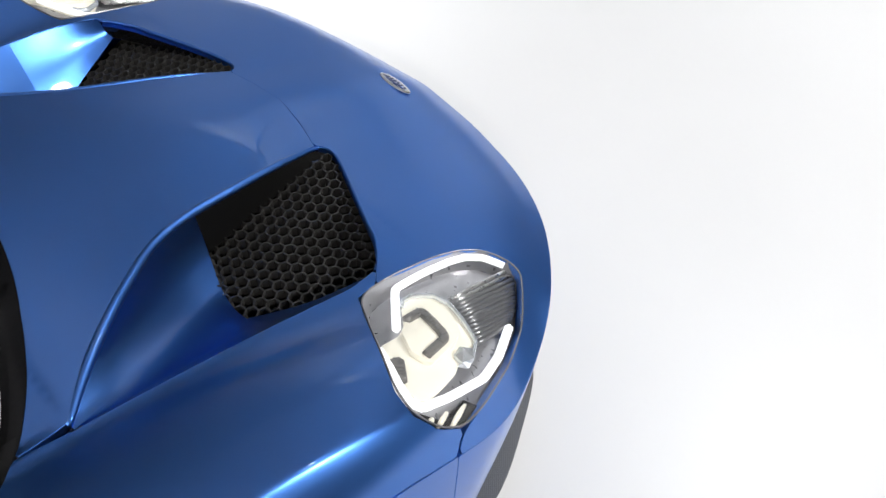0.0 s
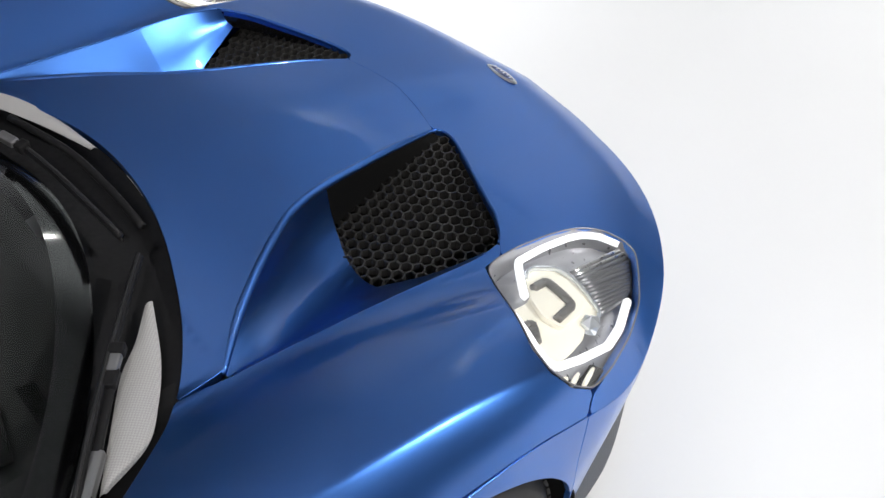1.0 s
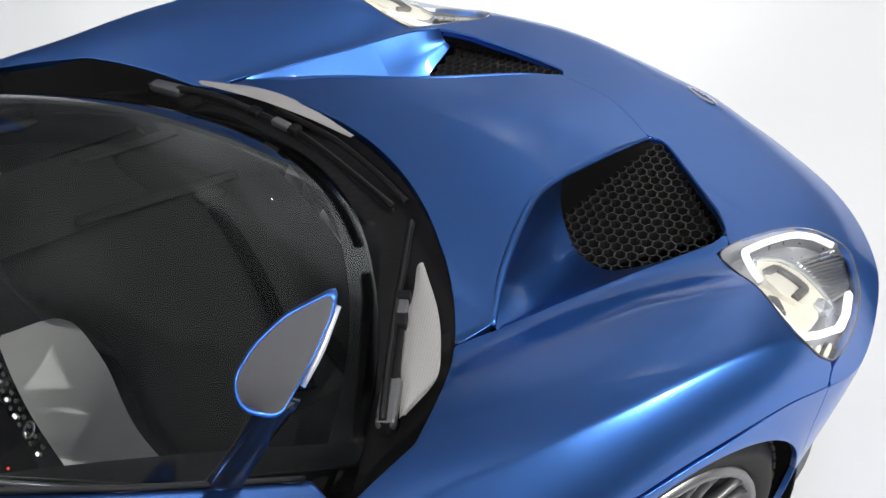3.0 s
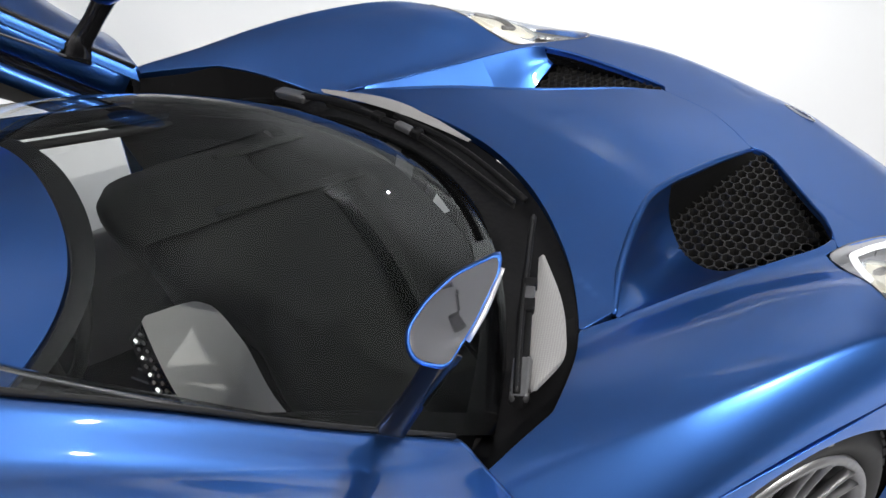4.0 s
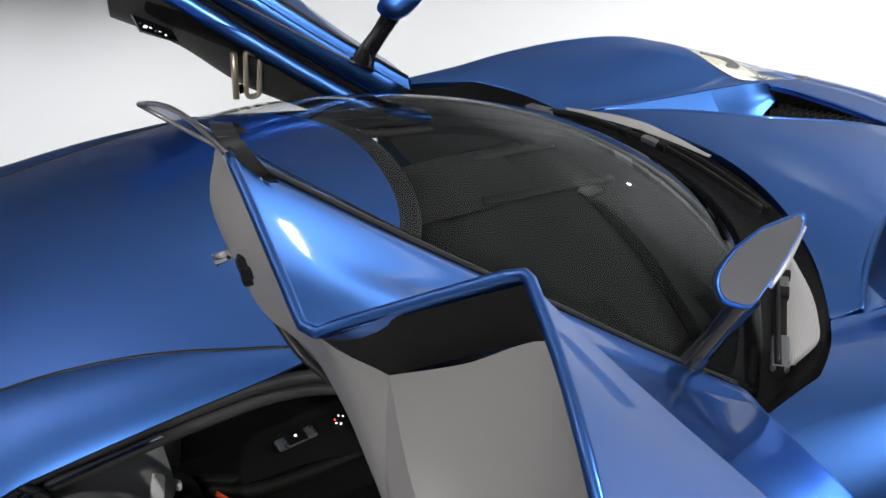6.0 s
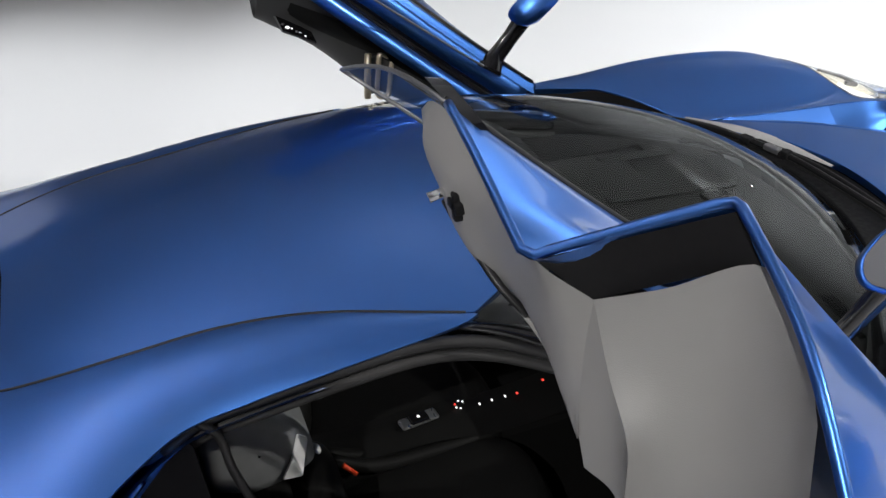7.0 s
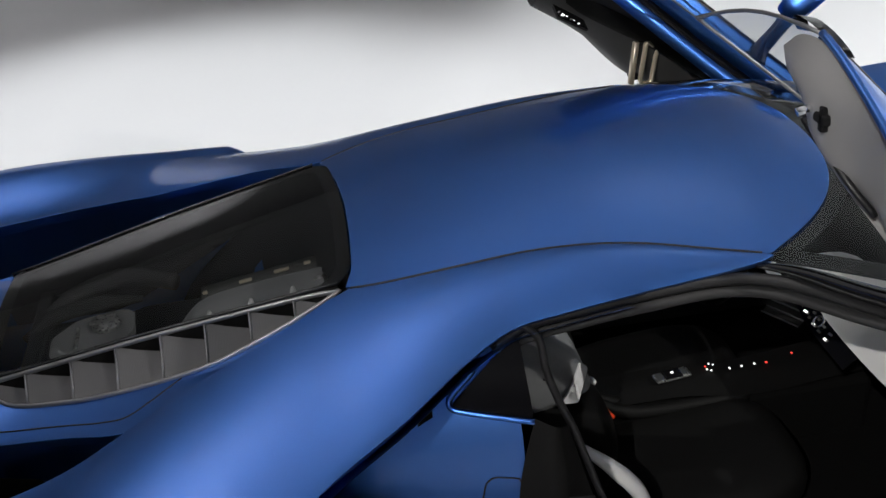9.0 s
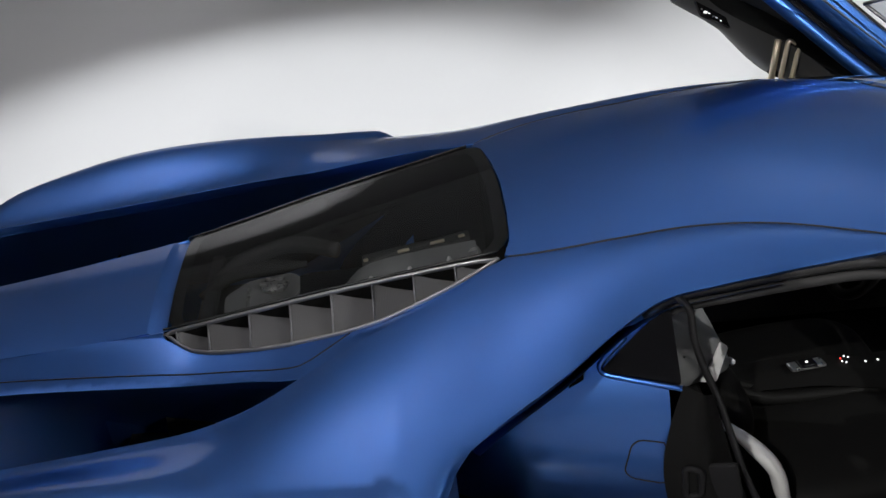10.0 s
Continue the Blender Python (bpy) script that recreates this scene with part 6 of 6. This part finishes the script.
for k in range(12):
    t = k / 11
    a = np.array((-0.74, 0.10, 0.443)) * (1 - t) + np.array((-0.52, 0.24, 0.533)) * t
    b = np.array((-0.80, 0.20, 0.443)) * (1 - t) + np.array((-0.58, 0.32, 0.533)) * t
    sweep("speaker_rib", np.array([a, (a + b) / 2, b]), bar(0.004, 0.004, 0.2), GREY_METAL, car)

# light grey lower dash in front of the passenger, with a black switch strip along its edge
top = curve3([(-0.740, 0.148, 0.640), (-0.632, 0.10, 0.659), (-0.606, -0.06, 0.667), (-0.618, -0.29, 0.675), (-0.58, -0.52, 0.66)], 24)
low = curve3([(-0.752, 0.140, 0.634), (-0.758, 0.03, 0.605), (-0.756, -0.06, 0.578), (-0.735, -0.26, 0.548), (-0.69, -0.52, 0.525)], 24)
patch("lower_dash", np.array([[t * (1 - u) + l * u for u in np.linspace(0, 1, 6)] for t, l in zip(top, low)]), LIGHT_LEATHER, car, "light grey leather lower dash", flip=True)
patch("switch_strip", np.array([[l, l + (-0.034, 0, -0.030)] for l in low[:15]]), GLOSS_BLACK, car, "black strip of small switches", flip=True)
for k in range(22):
    i = 1 + (k // 2) % 11
    c = low[i] * 1.0 + np.array((-0.034, 0, -0.030)) * (0.3 if k % 2 else 0.68) + (-0.002, 0, 0.003)
    block("switch_mark", (0.006, 0.008 if k % 3 else 0.012, 0.002), tuple(c), ALUMINIUM if k % 4 else WHITE_GLOW, car, bevel=0, turn=(0, -40, 10))
sweep("round_dial", [(-0.772 + 0.011 * math.cos(a), -0.062 + 0.016 * math.sin(a), 0.571 + 0.011 * math.cos(a)) for a in np.linspace(0, 2 * math.pi, 24, endpoint=False)], disc(0.003, 6), CHROME, car, "small bright-rimmed dial", closed=True, up=(1, 0, -1))


def seat(s):
    c = new("seat")
    c.parent = car
    c["label"] = "slim bucket seat in grey and charcoal leather with a white band"
    y0 = 0.18

    def shell(name, x, z, sx, sy, sz, tilt, mat, label, cut=None, grow=0.0):
        rows = []
        for u in np.linspace(0, 2 * math.pi, 41):
            row = []
            for v in np.linspace(-math.pi / 2, math.pi / 2, 21):
                f = lambda t: math.copysign(abs(t) ** 0.62, t)
                p = np.array((f(math.cos(v)) * f(math.cos(u)) * (sx + grow), f(math.cos(v)) * f(math.sin(u)) * (sy + grow), f(math.sin(v)) * (sz + grow)))
                if cut:
                    p[0] = np.clip(p[0], cut[0], cut[1])
                q = np.array(Euler((0, radians(tilt), 0)).to_matrix()) @ p
                row.append((x + q[0], s * (y0 + q[1]), z + q[2]))
            rows.append(row)
        patch(name, rows, mat, c, label, flip=s > 0)

    # headrest: a wedge seen from its side, pale band across its front corner
    profile = rounded([(-1.62, 0.79), (-1.54, 0.79), (-1.425, 0.69), (-1.388, 0.60), (-1.435, 0.572), (-1.53, 0.545), (-1.62, 0.58)], 0.022, 5)
    mid = profile.mean(0)
    rings = [[(*(mid + (q - mid) * k)[:1], y, (mid + (q - mid) * k)[1]) for q in np.vstack([profile, profile[:1]])] for y, k in ((0.228, 0.02), (0.226, 0.7), (0.220, 0.94), (0.205, 1.0), (0.06, 1.0), (0.04, 0.94), (0.034, 0.02))]
    patch("headrest", side(rings, s), COVER, c, "grey leather headrest", flip=s < 0)
    band = rounded([(-1.428, 0.690), (-1.408, 0.674), (-1.432, 0.577), (-1.474, 0.580), (-1.446, 0.632)], 0.006, 3)
    plate("white_band", [(x, s * 0.2295, z) for x, z in (band if s < 0 else band[::-1])], 0.006, WHITE_LEATHER, c, "white leather band across the headrest", bevel=0.001)
    sweep("white_tip", side([(-1.390, 0.215, 0.615), (-1.388, 0.19, 0.602), (-1.398, 0.17, 0.592)], s), bar(0.012, 0.016, 0.4), WHITE_LEATHER, c)
    shell("backrest", -1.45, 0.38, 0.07, 0.16, 0.17, 22, SHADED_LEATHER, "charcoal backrest, darkened for cabin shade")
    shell("shoulder_wing", -1.52, 0.47, 0.05, 0.13, 0.09, 20, SHADED_LEATHER, "charcoal shoulder wing, darkened for cabin shade")
    shell("cushion", -1.13, 0.27, 0.26, 0.20, 0.07, -6, SHADED_LEATHER, "charcoal cushion, darkened for cabin shade")
    sweep("seat_bolster", side(curve3([(-1.36, y0 - 0.19, 0.40), (-1.25, y0 - 0.20, 0.345), (-1.08, y0 - 0.20, 0.335), (-0.92, y0 - 0.19, 0.33)], 20), s), disc(0.018, 10), SHADED_LEATHER, c)
    sweep("white_piping", side(curve3([(-1.47, 0.415, 0.60), (-1.41, 0.42, 0.54), (-1.35, 0.425, 0.46), (-1.325, 0.425, 0.37), (-1.30, 0.43, 0.32)], 24), s), disc(0.026, 10, 0.7), WHITE_LEATHER, c, "white leather side band", taper=[0.5, 1.0, 1.0, 0.7])


seat(-1)
seat(1)
sweep("seat_belt_buckle", [(-1.318, -0.032, 0.383), (-1.303, -0.032, 0.364), (-1.290, -0.032, 0.346)], bar(0.014, 0.012, 0.3), RED, car, "orange-red seat belt buckle")

# rear door jamb: post, latch cover, seal running from roof to sill
for s in (-1, 1):
    post = loft([[(-1.60, 0.585, 0.845), (-1.63, 0.60, 0.75), (-1.645, 0.615, 0.665), (-1.63, 0.63, 0.55), (-1.60, 0.65, 0.45)], [(-1.565, 0.60, 0.83), (-1.57, 0.625, 0.74), (-1.57, 0.64, 0.64), (-1.55, 0.655, 0.54), (-1.52, 0.67, 0.45)],
                 [(-1.535, 0.565, 0.80), (-1.515, 0.575, 0.72), (-1.49, 0.585, 0.62), (-1.46, 0.60, 0.53), (-1.42, 0.62, 0.45)]], 20, 10)
    patch("door_jamb", side(post, s), SHADED_LEATHER, car, "dark grey door jamb post, darkened for shade", flip=s < 0)
    block("jamb_cover", (0.07, 0.012, 0.09), (-1.53, s * 0.632, 0.635), BLACK, car, "black latch cover", bevel=0.006, turn=(0, -8, s * 14))
    sweep("striker", side(rounded(np.array([(-1.605, 0.632, 0.68), (-1.575, 0.642, 0.675), (-1.575, 0.645, 0.615), (-1.605, 0.64, 0.61)]), 0.012, 4), s), disc(0.008, 6), BLACK, car, "black door striker", closed=True, up=(0, 1, 0))
    sweep("jamb_seal", side(curve3([(-1.60, 0.50, 1.00), (-1.572, 0.505, 0.97), (-1.562, 0.515, 0.90), (-1.543, 0.53, 0.835), (-1.518, 0.545, 0.77), (-1.498, 0.555, 0.70), (-1.462, 0.57, 0.58), (-1.41, 0.585, 0.45)], 40), s), disc(0.008, 8), SEAL, car, "black rubber jamb seal")

# ---- wheels ----
def wheel(x, s, y_out):
    w = new("wheel")
    w.parent = car
    w["label"] = "multi-spoke grey alloy wheel with a low-profile tyre"
    R, rim, width, z = 0.372, 0.294, 0.25, 0.372
    def ring(profile, name, mat, label=""):
        rows = [[(x + r * math.cos(a), s * y, z + r * math.sin(a)) for y, r in profile] for a in np.linspace(0, 2 * math.pi, 65)]
        return patch(name, rows, mat, w, label, flip=s > 0)
    tyre = ring([(y_out - width, rim), (y_out - width, R - 0.03), (y_out - width + 0.03, R - 0.004), (y_out - width * 0.75, R), (y_out - width * 0.5, R), (y_out - 0.05, R), (y_out - 0.022, R - 0.008), (y_out - 0.004, R - 0.03), (y_out, rim + 0.03), (y_out - 0.006, rim + 0.004), (y_out - 0.012, rim)], "tyre", RUBBER, "black low-profile tyre")
    for k in range(60):
        a = 2 * math.pi * k / 60
        block("tread_block", (0.026, 0.05, 0.006), (x + (R + 0.0005) * math.cos(a), s * (y_out - 0.045), z + (R + 0.0005) * math.sin(a)), RUBBER, tyre, bevel=0, turn=(0, -math.degrees(a) + 90, 12 * s))
    for k in range(7):
        a = math.radians(70 + 11 * k)
        block("sidewall_mark", (0.016, 0.002, 0.011), (x + 0.334 * math.cos(a), s * (y_out - 0.0008), z + 0.334 * math.sin(a)), COVER, tyre, bevel=0, turn=(0, -math.degrees(a) + 90, 0))
    ring([(y_out - 0.012, rim), (y_out + 0.002, rim - 0.004), (y_out, rim - 0.018), (y_out - 0.03, rim - 0.024), (y_out - 0.12, rim - 0.03), (y_out - 0.2, rim - 0.03)], "rim", GREY_METAL, "grey alloy rim")
    for k in range(20):
        a = 2 * math.pi * k / 20 + 0.05 * (1 if k % 2 else -1)
        p = [(x + r * math.cos(a), s * (y_out - dy), z + r * math.sin(a)) for r, dy in ((0.05, 0.05), (0.15, 0.03), (0.24, 0.02), (rim - 0.012, 0.012))]
        sweep("spoke", curve3(p, 8), bar(0.011, 0.020, 0.3), GREY_METAL, w, up=(0, 1, 0))
    ring([(y_out - 0.03, 0.001), (y_out - 0.028, 0.05), (y_out - 0.04, 0.068), (y_out - 0.08, 0.07)], "hub", GREY_METAL)
    ring([(y_out - 0.10, 0.07), (y_out - 0.10, 0.24), (y_out - 0.13, 0.24)], "brake_disc", BLACK, "dark brake disc behind the spokes")


for s in (-1, 1):
    wheel(0.02, s, 0.942)
    wheel(-2.76, s, 0.94)
block("rear_valance", (0.06, 1.5, 0.45), (-3.52, 0, 0.42), BLACK, car, "black rear valance", 0.03)
block("floor_tray", (3.0, 1.1, 0.03), (-1.7, 0, 0.12), SHADE_BLACK, car, bevel=0.01)

# unseen lamp housings, added at every light including the fill
for lamp_name, eye, target, *_ in LAMPS:
    bm = bmesh.new()
    bmesh.ops.create_cone(bm, cap_ends=False, segments=24, radius1=0.09, radius2=0.07, depth=0.2)
    bmesh.ops.transform(bm, matrix=look(eye, target) @ pose(0, 0, 0.09), verts=bm.verts)
    rod = bmesh.ops.create_cone(bm, cap_ends=True, segments=8, radius1=0.02, radius2=0.02, depth=7.02 - eye[2])
    bmesh.ops.translate(bm, vec=(eye[0], eye[1], (7.02 + eye[2]) / 2 + 0.02), verts=rod["verts"])
    tagged(part("stage_lamp", bm, LAMP_BODY, None, "grey lamp housing added out of view at a light"), category="lamp")

# ---- the far side is a little longer than the near one, at the nose and at the tail ----
skew = pchip([-3.6, -2.7, -1.95, -1.2, -0.75, -0.3, 0.1, 1.0, 1.3], [-0.085, -0.085, -0.07, -0.015, 0.0, 0.035, 0.07, 0.085, 0.02])
lower = pchip([-3.6, -0.55, -0.3, 0.1, 0.6, 1.3], [0, 0, 0.6, 1, 0.6, 0])
done = set()
for ob in car.children_recursive:
    if ob.type != "MESH" or ob.data.name in done:
        continue
    done.add(ob.data.name)
    if ob.name.split(".")[0] in {"tyre", "rim", "spoke", "hub", "brake_disc", "tread_block", "sidewall_mark"} or (ob.parent and ob.parent.name.startswith("door")):
        continue
    v = np.empty(len(ob.data.vertices) * 3)
    ob.data.vertices.foreach_get("co", v)
    v = v.reshape(-1, 3)
    v[:, 2] -= 0.045 * lower(v[:, 0]) * np.clip((v[:, 1] - 0.35) / 0.5, 0, 1) ** 1.5
    v[:, 0] += skew(v[:, 0]) * np.maximum(0, v[:, 1] + 0.3)
    ob.data.vertices.foreach_set("co", v.ravel())
    ob.data.update()
